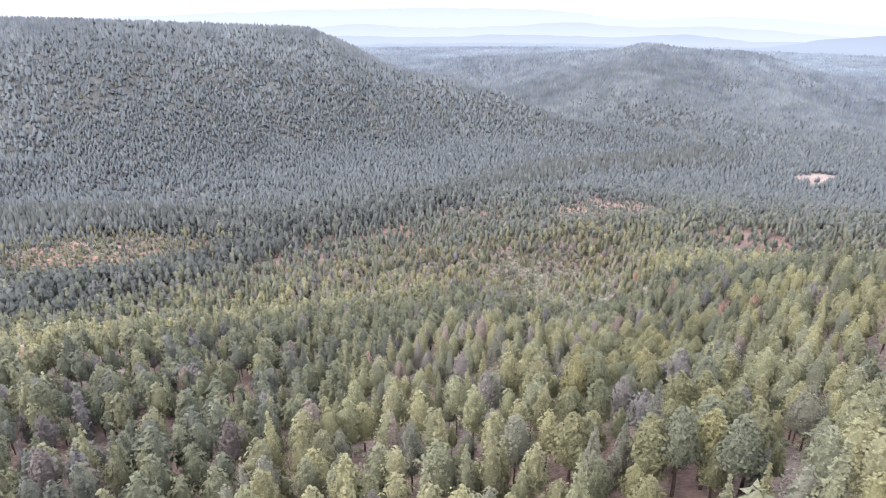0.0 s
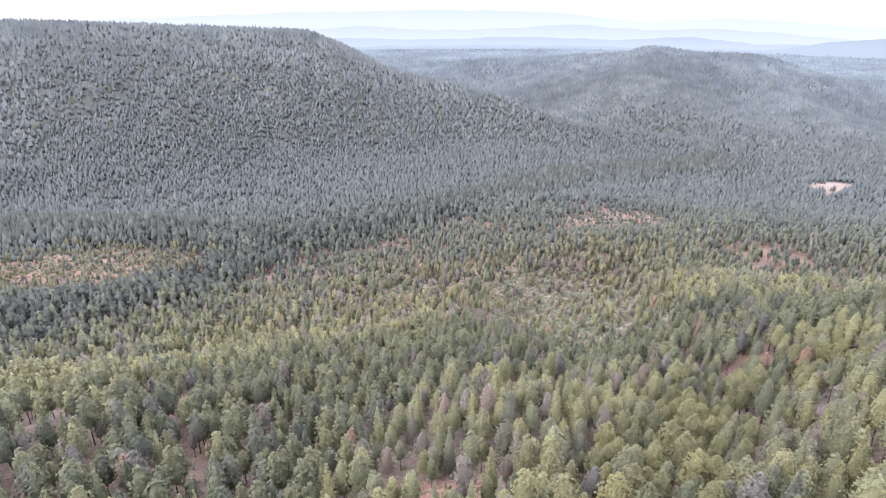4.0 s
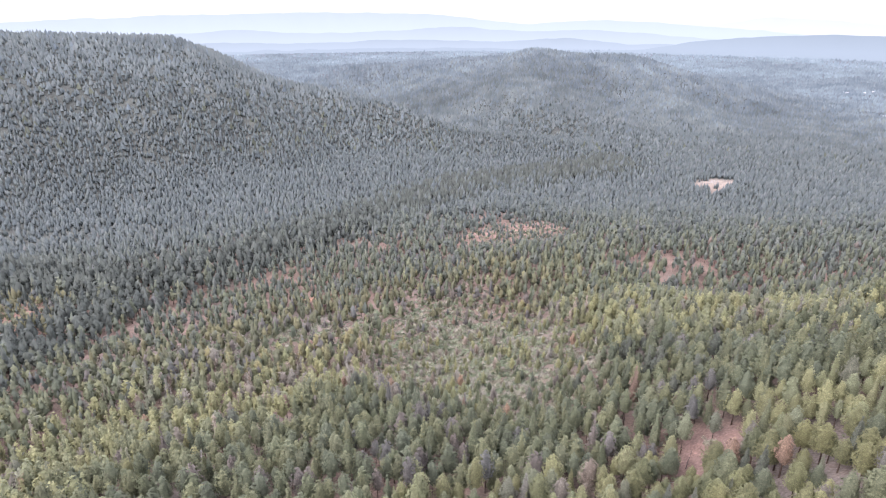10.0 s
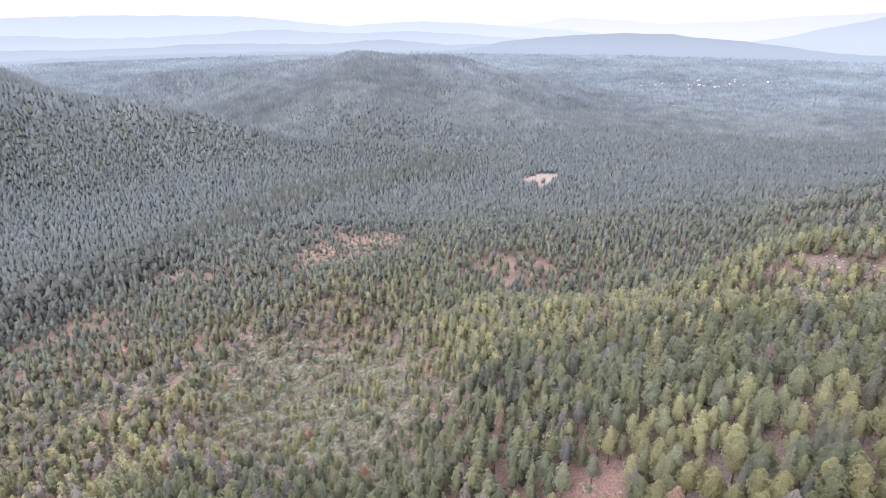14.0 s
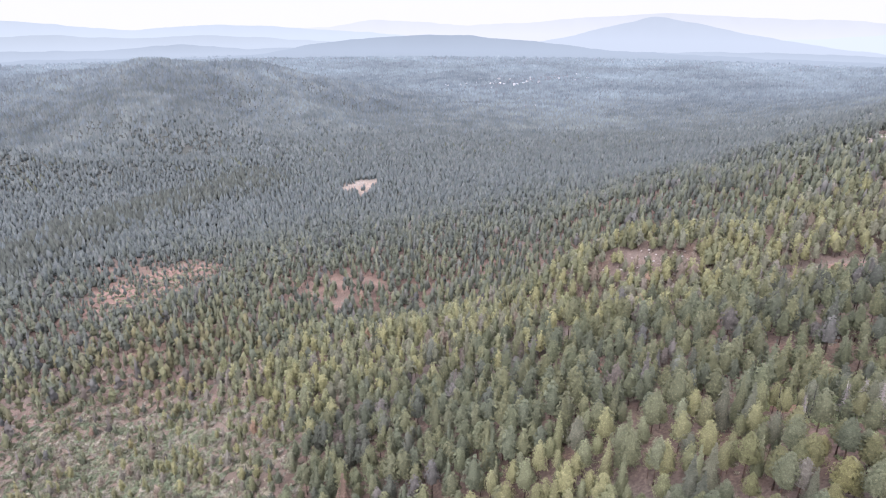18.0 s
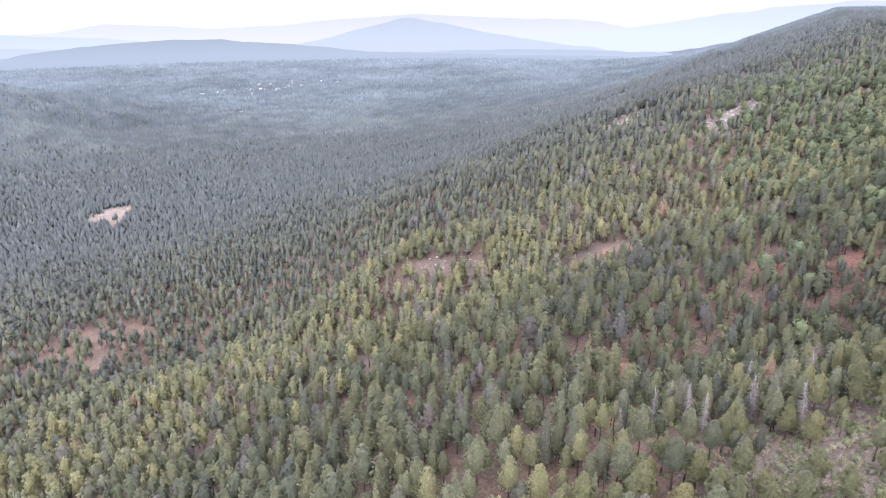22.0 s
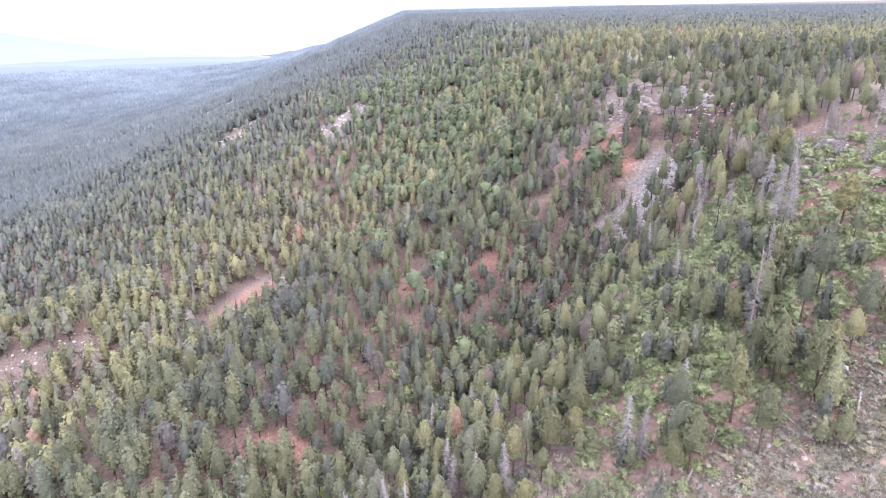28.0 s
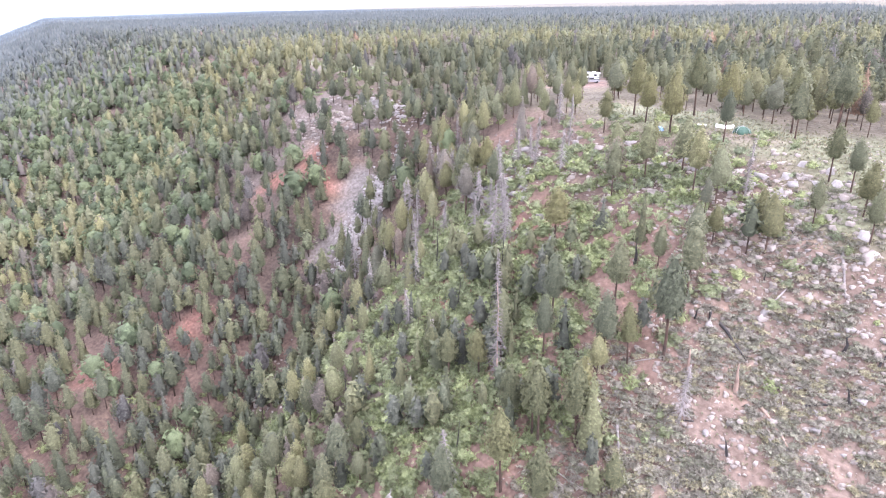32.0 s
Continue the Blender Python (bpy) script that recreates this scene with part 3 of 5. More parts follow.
def colours(rng, x, y, pale=0.05, kinds=None):
    n = len(x)
    if kinds is not None:
        c = kinds[rng.integers(0, 3, n)]
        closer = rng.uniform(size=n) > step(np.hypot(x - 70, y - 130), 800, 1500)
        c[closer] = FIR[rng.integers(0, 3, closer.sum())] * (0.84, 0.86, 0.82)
        # haze painted by distance: bluer past 1300 m, paler past 2200 m
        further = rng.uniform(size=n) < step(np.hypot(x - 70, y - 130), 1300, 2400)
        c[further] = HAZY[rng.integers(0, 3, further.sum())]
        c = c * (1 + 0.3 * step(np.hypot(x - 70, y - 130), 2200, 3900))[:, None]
        c = c * rng.uniform(0.93, 1.07, (n, 1)) * (1 + 0.2 * rough(x, y, 260, 71))[:, None]
        wet = rng.uniform(size=n) < 0.7 * (1 - step(from_water(x, y), 15, 80))
        c[wet] = FIR[rng.integers(0, 3, wet.sum())] * 0.84
        dry = rng.uniform(size=n) < 0.65 * step(spot(x, y, -330, 1020, 280, 55, -3), 0.3, 0.7)
        c[dry] = (PINE[rng.integers(0, 4, dry.sum())] + HAZE_BLUE[0]) * 0.47
        return c
    c = PINE[rng.integers(0, 4, n)] * rng.uniform(0.8, 1.18, (n, 1))
    fir = rng.uniform(size=n) < 0.08 + 0.22 * rough(x, y, 90, 61) + 0.25 * step(np.hypot(x - 70, y - 130), 250, 700)
    c[fir] = FIR[rng.integers(0, 3, fir.sum())] * rng.uniform(0.8, 1.3, (fir.sum(), 1))
    dead = rng.uniform(size=n) < pale + 0.3 * step(spot(x, y, 60, 500, 160, 130, 10), 0.3, 0.7) + 0.12 * step(rough(x, y, 60, 77), 0.4, 0.8)
    c[dead] = PALE[rng.integers(0, 3, dead.sum())] * rng.uniform(0.7, 1.2, (dead.sum(), 1))
    c[rng.uniform(size=n) < 0.004] = RUSTY
    # blends haze into the tree's own colour as distance grows
    haze_mix = np.clip(step(np.hypot(x - 70, y - 130), 280, 1050) + rng.uniform(-0.15, 0.15, n), 0, 1)[:, None]
    c = c * (1 - haze_mix) + HAZE_BLUE[rng.integers(0, 3, n)] * rng.uniform(0.9, 1.1, (n, 1)) * haze_mix
    near_water = from_water(x, y)
    wet = rng.uniform(size=n) < 0.85 * (1 - step(near_water, 5, 115))
    c[wet] = (FIR[rng.integers(0, 3, wet.sum())] * 0.45 + HAZE_BLUE[0] * 0.36) * rng.uniform(0.85, 1.1, (wet.sum(), 1))
    dry = rng.uniform(size=n) < 0.6 * np.maximum(step(spot(x, y, -335, 680, 130, 105), 0.25, 0.6), step(spot(x, y, 60, 560, 230, 110, 8), 0.3, 0.7))
    c[dry] = PINE[rng.integers(0, 4, dry.sum())] * rng.uniform(0.85, 1.1, (dry.sum(), 1)) * (1.06, 0.98, 1.0)
    return c


def tallness(rng, x, y):
    """Trees are shorter along the rim and on the stony slope than on the valley side."""
    rim = step(x, 120, 200) * (1 - step(y, 150, 230))
    young = step(spot(x, y, 118, 440, 72, 140, -4), 0.3, 0.6)
    red_hill = step(spot(x, y, -335, 680, 130, 105), 0.25, 0.6)
    pink = step(spot(x, y, 262, 765, 100, 75, 25), 0.3, 0.7)
    wet = 1 - step(from_water(x, y), 25, 70)
    return rng.uniform(0.6, 1.14, len(x)) * (1 - 0.25 * rim) * (0.9 - 0.1 * step(np.hypot(x - 70, y - 130), 700, 1000)) * (1 - 0.33 * young) * (1 - 0.36 * red_hill) * (1 - 0.35 * pink) * (1 + 0.5 * wet)


def at(x, y):
    """Places on the ground sheet."""
    i, j = np.clip(np.searchsorted(gx, x) - 1, 0, nx - 2), np.clip(np.searchsorted(gy, y) - 1, 0, ny - 2)
    u, v = (x - gx[i]) / (gx[i + 1] - gx[i]), (y - gy[j]) / (gy[j + 1] - gy[j])
    z = GZ.reshape(ny, nx)
    low, high = z[j, i] * (1 - u) + z[j, i + 1] * u, z[j + 1, i] * (1 - u) + z[j + 1, i + 1] * u
    return np.stack([x, y, low * (1 - v) + high * v], 1)


FINE_TREES = [tree_shape(60 + i, k, 520, 0.48, t, w, b, 0.26, 8, (0.0, 0.14, 0.34, 0.6, 0.84)) for i, (k, t, w, b) in enumerate((("pine", 16.5, 3.1, 5.8), ("pine", 16, 3.4, 5), ("pine", 18, 2.9, 7.2), ("fir", 19, 3.0, 2.0), ("pine", 15.5, 3.2, 5), ("pine", 17, 3.0, 6.5), ("pine", 14.5, 3.4, 4.5), ("pine", 17.5, 2.7, 7)))]
NEAR_TREES = [tree_shape(100 + i, k, 215, 0.75, t, w, b) for i, (k, t, w, b) in enumerate((("pine", 16.5, 3.2, 5.5), ("pine", 16, 3.5, 5), ("pine", 18, 3.0, 7), ("fir", 19, 3.1, 2.0), ("pine", 15.5, 3.3, 5), ("pine", 17, 3.0, 6.5), ("pine", 14.5, 3.5, 4.5)))]
HALF_TREES = [tree_shape(150 + i, k, 80, 1.1, t, w, b, 0.28, 6, (0.0, 0.2, 0.6)) for i, (k, t, w, b) in enumerate((("pine", 16, 3.2, 4.5), ("pine", 16.5, 3.5, 5), ("fir", 18.5, 3.1, 2), ("pine", 17, 3.0, 6), ("pine", 15, 3.4, 4)))]
MID_TREES = [tree_shape(200 + i, k, 12, 1.9, t, w, b, 0.3, 5, (0.0, 0.22, 0.62)) for i, (k, t, w, b) in enumerate((("fir", 18.5, 3.3, 1.5), ("pine", 16, 3.4, 4), ("pine", 15, 3.6, 3.5), ("pine", 16, 3.5, 4.5), ("pine", 15, 3.3, 3.5), ("pine", 17, 3.2, 5)))]
VALLEY_TREES = [far_tree_shape(250 + i, k, t, w, b) for i, (k, t, w, b) in enumerate((("fir", 16, 4.5, 0.5), ("pine", 14, 4.5, 1.5), ("pine", 13.5, 4.7, 1), ("pine", 14.5, 4.4, 1.5), ("pine", 14, 4.5, 1), ("fir", 16.5, 4.5, 0)))]
FAR_TREES = [cone_shape(300 + i, t, w, 0.0, s, h) for i, (t, w, s, h) in enumerate(((15, 6.2, 4, 0), (14, 6.4, 4, 0), (16, 6.0, 3, 0), (13.5, 6.6, 4, 0)))]
FAINT_TREES = [cone_shape(400 + i, 15, 8.0, -2.0, 4) for i in range(4)]
OUTLOOKS = ((5, 40, 181), (60, 165, 182), (140, 172, 183))


def in_sight(x, y, up=16.0, samples=14):
    """True for places that some outlook along the flight can see over the land."""
    seen = np.zeros(len(x), bool)
    z = height(x, y) + up
    for ex, ey, ez in OUTLOOKS:
        left = ~seen
        if not left.any():
            break
        clear = np.ones(left.sum(), bool)
        px, py, pz = x[left], y[left], z[left]
        for k in np.linspace(0.3, 0.97, samples):
            clear &= height(ex + (px - ex) * k, ey + (py - ey) * k) < ez + (pz - ez) * k + 6
        seen[np.nonzero(left)[0][clear]] = True
    return seen


x, y, rng = scatter(5.5, 0, 180, 11)
# the trees beside the flight stand singly; the rest is the wood behind them
BESIDE = ((40, 80, 0), (62, 150, 0), (120, 225, 0), (190, 165, 0), (205, 130, 0), (240, 75, 0))
aside = along(x, y, BESIDE)[0]
single = aside < np.sort(aside)[300]
SINGLES = list(zip(x[single], y[single], tallness(rng, x[single], y[single])))
x, y = x[~single], y[~single]
close = from_track(x, y) < 62
for k, shapes, label, seed in ((close, FINE_TREES, "green ponderosa pines and firs on the slope below the flight", 10), (~close, NEAR_TREES, "dense green ponderosa pines and firs covering the slope", 12)):
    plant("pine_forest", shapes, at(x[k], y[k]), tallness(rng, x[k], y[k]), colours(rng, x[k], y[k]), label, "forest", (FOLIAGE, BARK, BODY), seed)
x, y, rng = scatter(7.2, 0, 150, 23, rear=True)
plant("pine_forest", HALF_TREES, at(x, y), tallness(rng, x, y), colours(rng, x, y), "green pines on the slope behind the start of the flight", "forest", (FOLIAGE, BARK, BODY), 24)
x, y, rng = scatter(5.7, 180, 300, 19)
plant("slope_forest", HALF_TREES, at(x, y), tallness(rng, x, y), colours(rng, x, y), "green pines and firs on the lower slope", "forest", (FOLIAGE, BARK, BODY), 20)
x, y, rng = scatter(6.4, 300, 720, 13)
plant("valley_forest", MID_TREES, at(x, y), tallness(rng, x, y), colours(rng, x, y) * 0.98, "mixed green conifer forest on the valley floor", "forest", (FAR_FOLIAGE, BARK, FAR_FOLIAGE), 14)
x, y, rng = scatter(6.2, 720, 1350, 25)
plant("valley_forest", VALLEY_TREES, at(x, y), tallness(rng, x, y), colours(rng, x, y) * 0.93, "conifers on the valley floor and hill foot, blue haze in their colour", "forest", (FAR_FOLIAGE,), 26, 0.2)
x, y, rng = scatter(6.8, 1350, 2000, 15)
plant("hillside_forest", FAR_TREES, at(x, y), tallness(rng, x, y), colours(rng, x, y, 0, HAZE_BLUE), "conifers covering the hills across the valley, blue haze in their colour", "forest", (HILL_FOLIAGE,), 16, 0.3)
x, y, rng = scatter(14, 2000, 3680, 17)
plant("distant_forest", FAINT_TREES, at(x, y), tallness(rng, x, y), colours(rng, x, y, 0, HAZY) * (0.82, 0.87, 0.96), "forest in the far valley, pale blue haze in its colour", "forest", (HILL_FOLIAGE,), 18, 0.3)


# ---- the far distance: plain glowing ridges beyond the valley, haze painted into them ----
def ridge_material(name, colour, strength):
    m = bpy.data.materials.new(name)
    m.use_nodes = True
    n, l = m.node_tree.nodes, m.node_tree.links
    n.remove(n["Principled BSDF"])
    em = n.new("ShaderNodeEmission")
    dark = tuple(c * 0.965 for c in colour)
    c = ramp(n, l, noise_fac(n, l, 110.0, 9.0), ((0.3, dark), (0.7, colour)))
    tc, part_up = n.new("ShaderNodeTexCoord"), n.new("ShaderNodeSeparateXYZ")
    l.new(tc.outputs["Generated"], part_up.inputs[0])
    # paler towards the foot: low-lying haze, painted into the glow
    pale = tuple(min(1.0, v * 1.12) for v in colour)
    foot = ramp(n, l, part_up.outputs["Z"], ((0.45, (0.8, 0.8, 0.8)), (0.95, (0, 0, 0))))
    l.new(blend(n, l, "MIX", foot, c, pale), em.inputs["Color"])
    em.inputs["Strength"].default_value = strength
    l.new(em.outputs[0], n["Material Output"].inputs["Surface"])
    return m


def far_ridge(name, dist, skyline, mat, label, seed, foot=-150.0):
    """A long ridge at one distance; its crest runs through (bearing, degrees above level) of the skyline."""
    bearings = np.arange(skyline[0][0], skyline[-1][0], 0.25)
    b, e = zip(*skyline)
    lift = np.interp(bearings, b, e)
    lift = np.convolve(np.pad(lift, 3, mode="edge"), np.ones(7) / 7, "valid")
    lift = lift + 0.06 * rough(bearings, bearings * 0, 1.7, seed, 3)
    V, F = [], []
    rows = 5
    for k in range(rows):
        s = k / (rows - 1)
        r = dist - 60 * s
        z = 181 + dist * np.tan(np.radians(lift))
        z = z + (foot - z) * s ** 0.8
        a = np.radians(bearings)
        V.append(np.stack([60 + r * np.sin(a), 110 + r * np.cos(a), z], 1))
    m = len(bearings)
    q = (np.arange(rows - 1)[:, None] * m + np.arange(m - 1)[None]).ravel()
    F = np.concatenate([np.stack([q, q + 1, q + m + 1], 1), np.stack([q, q + m + 1, q + m], 1)])
    me = fill_mesh(name, np.concatenate(V), F, mats=(mat,))
    me.shade_smooth()
    return tagged(new(name, me), label, "mountains", kind="structure")


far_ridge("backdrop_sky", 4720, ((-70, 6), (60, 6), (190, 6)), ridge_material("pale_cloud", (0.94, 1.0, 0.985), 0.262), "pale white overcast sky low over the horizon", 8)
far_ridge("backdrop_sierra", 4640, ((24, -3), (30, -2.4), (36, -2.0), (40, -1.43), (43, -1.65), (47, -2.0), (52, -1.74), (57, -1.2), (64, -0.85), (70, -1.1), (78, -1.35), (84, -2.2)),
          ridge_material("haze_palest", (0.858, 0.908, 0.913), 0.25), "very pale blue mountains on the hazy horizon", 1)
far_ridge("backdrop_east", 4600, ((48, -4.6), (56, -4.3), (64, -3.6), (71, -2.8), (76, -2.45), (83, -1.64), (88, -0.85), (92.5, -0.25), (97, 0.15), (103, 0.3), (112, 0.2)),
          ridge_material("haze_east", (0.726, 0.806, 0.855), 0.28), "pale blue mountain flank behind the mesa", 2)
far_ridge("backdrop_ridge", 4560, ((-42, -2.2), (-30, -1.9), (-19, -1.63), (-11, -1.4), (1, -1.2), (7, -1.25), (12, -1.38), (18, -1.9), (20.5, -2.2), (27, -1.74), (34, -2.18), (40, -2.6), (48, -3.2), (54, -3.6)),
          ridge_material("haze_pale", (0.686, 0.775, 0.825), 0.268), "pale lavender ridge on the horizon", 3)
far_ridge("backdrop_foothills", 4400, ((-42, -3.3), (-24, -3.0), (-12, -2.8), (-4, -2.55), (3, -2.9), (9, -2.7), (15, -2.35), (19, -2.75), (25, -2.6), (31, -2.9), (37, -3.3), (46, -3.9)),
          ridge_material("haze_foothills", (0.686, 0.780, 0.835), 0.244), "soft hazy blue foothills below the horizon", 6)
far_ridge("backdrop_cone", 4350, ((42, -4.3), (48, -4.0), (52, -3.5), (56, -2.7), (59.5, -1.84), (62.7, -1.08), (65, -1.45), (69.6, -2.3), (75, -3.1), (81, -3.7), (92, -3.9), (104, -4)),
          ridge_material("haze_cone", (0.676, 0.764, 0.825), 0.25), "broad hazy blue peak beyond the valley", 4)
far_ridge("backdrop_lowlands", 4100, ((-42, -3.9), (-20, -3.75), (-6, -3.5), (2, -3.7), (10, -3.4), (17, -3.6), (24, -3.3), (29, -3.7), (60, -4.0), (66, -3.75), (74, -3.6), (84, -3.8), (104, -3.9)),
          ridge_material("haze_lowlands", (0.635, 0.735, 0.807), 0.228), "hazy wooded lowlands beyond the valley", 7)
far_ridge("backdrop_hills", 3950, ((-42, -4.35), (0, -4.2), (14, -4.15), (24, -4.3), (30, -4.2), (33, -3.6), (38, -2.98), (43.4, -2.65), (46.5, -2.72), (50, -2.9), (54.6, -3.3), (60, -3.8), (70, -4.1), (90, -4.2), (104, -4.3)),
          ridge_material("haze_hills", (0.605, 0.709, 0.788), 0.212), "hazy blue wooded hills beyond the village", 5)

# ---- things that stand singly ----
def shape_mesh(name, s, tint, mats):
    v, f, slot, m = s.full()
    return fill_mesh(name, v, f, np.tile(tint, (len(v), 1)), slot, mats, m)


def limb_set(rng, tall, base, wide, count, droop=0.1, thick=0.07, kind="pine"):
    s = Shape()
    for i in range(count):
        k = (i + rng.uniform()) / count
        z = base + (tall * 0.95 - base) * k
        w, reach = rng.uniform(0, 2 * math.pi), wide * (1.05 - k * 0.8) * rng.uniform(0.5, 1.1)
        a, b = math.cos(w) * reach, math.sin(w) * reach
        bend = rng.normal(0, 0.12) * reach
        s.add(*tube([(0, 0, z), (a * 0.5 - b * 0.1, b * 0.5 + a * 0.1, z + 0.05 * reach - droop * reach * 0.3), (a, b, z + bend - droop * reach)], (thick, thick * 0.6, thick * 0.2), 3))
    return s


def trunk_shape(rng, tall, foot=0.32, sides=7, lean=0.02):
    n = 5
    pts = [(rng.normal(0, lean) * tall * i / n, rng.normal(0, lean) * tall * i / n, -0.8 + (tall + 0.8) * i / (n - 1)) for i in range(n)]
    return Shape().add(*tube(pts, [foot * (1.15 - 0.95 * i / (n - 1)) for i in range(n)], sides), 0)


def pine_model(seed, kind, n, size, tall, wide, base, tint, label, name="pine_tree", bark=None):
    rng = np.random.default_rng(seed)
    ob = thing(name, label, "tree", "trees beside the flight")
    t = trunk_shape(rng, tall * 0.93)
    limbs = limb_set(rng, tall, base * 0.75, wide * 0.9, 16, -0.1)
    t.add(*limbs.arrays()[:2])
    v, f, s = t.arrays()
    part("trunk", fill_mesh("trunk", v, f, mats=(bark or BARK,)), ob)
    c = crown(Shape(), rng, kind, n, size, tall, wide, base)
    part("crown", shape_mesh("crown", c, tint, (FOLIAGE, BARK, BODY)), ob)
    return ob


def set_down(model, x, y, scale=1.0, turn=None, lean=0.0, sink=0.1, first=False):
    m = pose(x, y, on_ground(x, y, sink), lean * random.uniform(-1, 1), lean * random.uniform(-1, 1), random.uniform(0, 360) if turn is None else turn)
    if first:
        model.scale = (scale,) * 3
        model.matrix_basis = m @ Matrix.Diagonal((scale, scale, scale, 1))
        return model
    ob = copy_thing(model, m)
    ob.matrix_basis = m @ Matrix.Diagonal((scale, scale, scale, 1))
    return ob


class Stock:
    """Models that are set down once each as they are and then as copies."""

    def __init__(self, *models):
        self.models, self.used = list(models), set()

    def put(self, x, y, scale=1.0, which=None, **kw):
        i = random.randrange(len(self.models)) if which is None else which
        first = i not in self.used
        self.used.add(i)
        return set_down(self.models[i], x, y, scale, first=first, **kw)


random.seed(5)
PINES = Stock(
    pine_model(501, "pine", 1250, 0.46, 16.5, 3.4, 6.2, PINE[0] * (0.94, 0.92, 0.86), "yellow-green ponderosa pine with a rounded crown on the slope"),
    pine_model(502, "pine", 1150, 0.46, 17, 3.1, 7.2, PINE[1] * (0.94, 0.92, 0.87), "green ponderosa pine with a tall bare trunk on the slope"),
    pine_model(503, "pine", 1300, 0.46, 15.5, 3.6, 5.2, PINE[2] * (0.92, 0.9, 0.84), "olive-green bushy pine on the slope"),
    pine_model(504, "pine", 1000, 0.46, 17.5, 3.0, 7.5, PINE[3], "slender dark green pine with an open crown on the slope"),
    pine_model(505, "fir", 1200, 0.48, 18.5, 3.0, 2.2, FIR[2], "blue-green pointed fir among the pines", "fir_tree"),
    pine_model(506, "fir", 1100, 0.48, 18, 2.9, 2.0, FIR[1], "dark green narrow fir among the pines", "fir_tree"),
    pine_model(507, "pine", 760, 0.46, 16.5, 2.7, 7.0, PALE[1], "fading grey-brown pine with a thin crown"),
    pine_model(508, "pine", 760, 0.46, 16.5, 2.7, 6.5, RUSTY, "dead pine with rusty orange needles", "dead_pine"))
for x, y, s in SINGLES:
    kind = random.choices(range(8), (20, 20, 18, 12, 5, 5, 4, 0))[0]
    PINES.put(x, y, s, kind, lean=2)
# the pines that stand apart on the stony slope and at the camp
for x, y, tall in ((196, 98.4, 13), (193.3, 95.9, 10.8), (189.8, 92, 16.8), (192.4, 108, 13.9), (198.6, 110.7, 13.3), (201, 90, 12.7), (208.7, 49, 10.5), (222, 47.4, 14.3), (237, 40, 14.3), (186.6, 53, 10),
                   (182.6, 53.8, 9.1), (195, 73, 7.3), (184, 62.7, 8.6), (197, 111, 14), (197.5, 118, 14), (203, 125, 13), (194, 106, 12), (213, 104, 12), (206, 101, 11), (209, 96, 13), (199, 82, 9), (179, 57, 10), (176, 61, 9), (191, 66, 7),
                   (230, 45, 12), (216, 36, 14), (226, 32, 15), (203, 33, 13), (196, 29, 15), (236, 52, 10), (190, 118, 13), (202, 112, 12)):
    ob = PINES.put(x, y, tall / 16.5, random.choice((0, 1, 1, 3, 3, 2)), lean=2)
    ob.scale = (ob.scale[0] * 0.8, ob.scale[1] * 0.8, ob.scale[2])
for x, y, tall in ((133, 227, 15), (138, 214, 15), (-72, 397, 14), (418, 340, 17), (-66, 166, 14), (-12, 178, 13), (100, 330, 12), (52, 368, 13), (30, 392, 12), (-100, 330, 14)):
    PINES.put(x, y, tall / 16.5, 7, lean=2)


# dead and burnt trees
def snag_model(seed, tall, wide, count, mat, label, droop=0.45, foot=0.22, name="dead_tree", lean=0.03):
    rng = np.random.default_rng(seed)
    ob = thing(name, label, "tree", "standing dead trees")
    v, f, s = trunk_shape(rng, tall, foot, 7, lean).arrays()
    part("trunk", fill_mesh("trunk", v, f, mats=(mat,)), ob)
    if count:
        v, f, s = limb_set(rng, tall, tall * 0.12, wide * 1.15, int(count * 2.2), droop, 0.09).arrays()
        part("bare_crown", fill_mesh("bare_crown", v, f, mats=(mat if mat is not RED_WOOD else GREY_WOOD,)), ob)
    return ob


SNAGS = Stock(
    snag_model(601, 14, 2.4, 90, GREY_WOOD, "bleached grey dead conifer with drooping bare branches"),
    snag_model(602, 12, 2.0, 70, GREY_WOOD, "silver-grey dead tree with a thicket of twigs"),
    snag_model(603, 16, 1.9, 90, GREY_WOOD, "tall grey dead pine with short bare limbs", 0.4, 0.2),
    snag_model(604, 13, 2.2, 60, RED_WOOD, "dead pine with a reddish trunk and grey branches", 0.35),
    snag_model(605, 10, 0.8, 5, CHAR, "burnt black tree trunk with broken limbs", 0.0, 0.22, "burnt_trunk"),
    snag_model(606, 12, 0.7, 4, CHAR, "tall charred pole of a burnt tree", 0.0, 0.2, "burnt_trunk"),
    snag_model(607, 4.5, 0, 0, RED_WOOD, "broken orange-brown tree stump on the stony slope", 0.0, 0.36, "tree_stump", 0.05),
    snag_model(608, 3.2, 0.5, 2, CHAR, "short black burnt stump among rocks", 0.0, 0.25, "tree_stump", 0.12),
    snag_model(609, 23, 2.6, 90, RED_WOOD, "very tall dead pine with a reddish trunk and bleached limbs", 0.35, 0.2, lean=0.015))
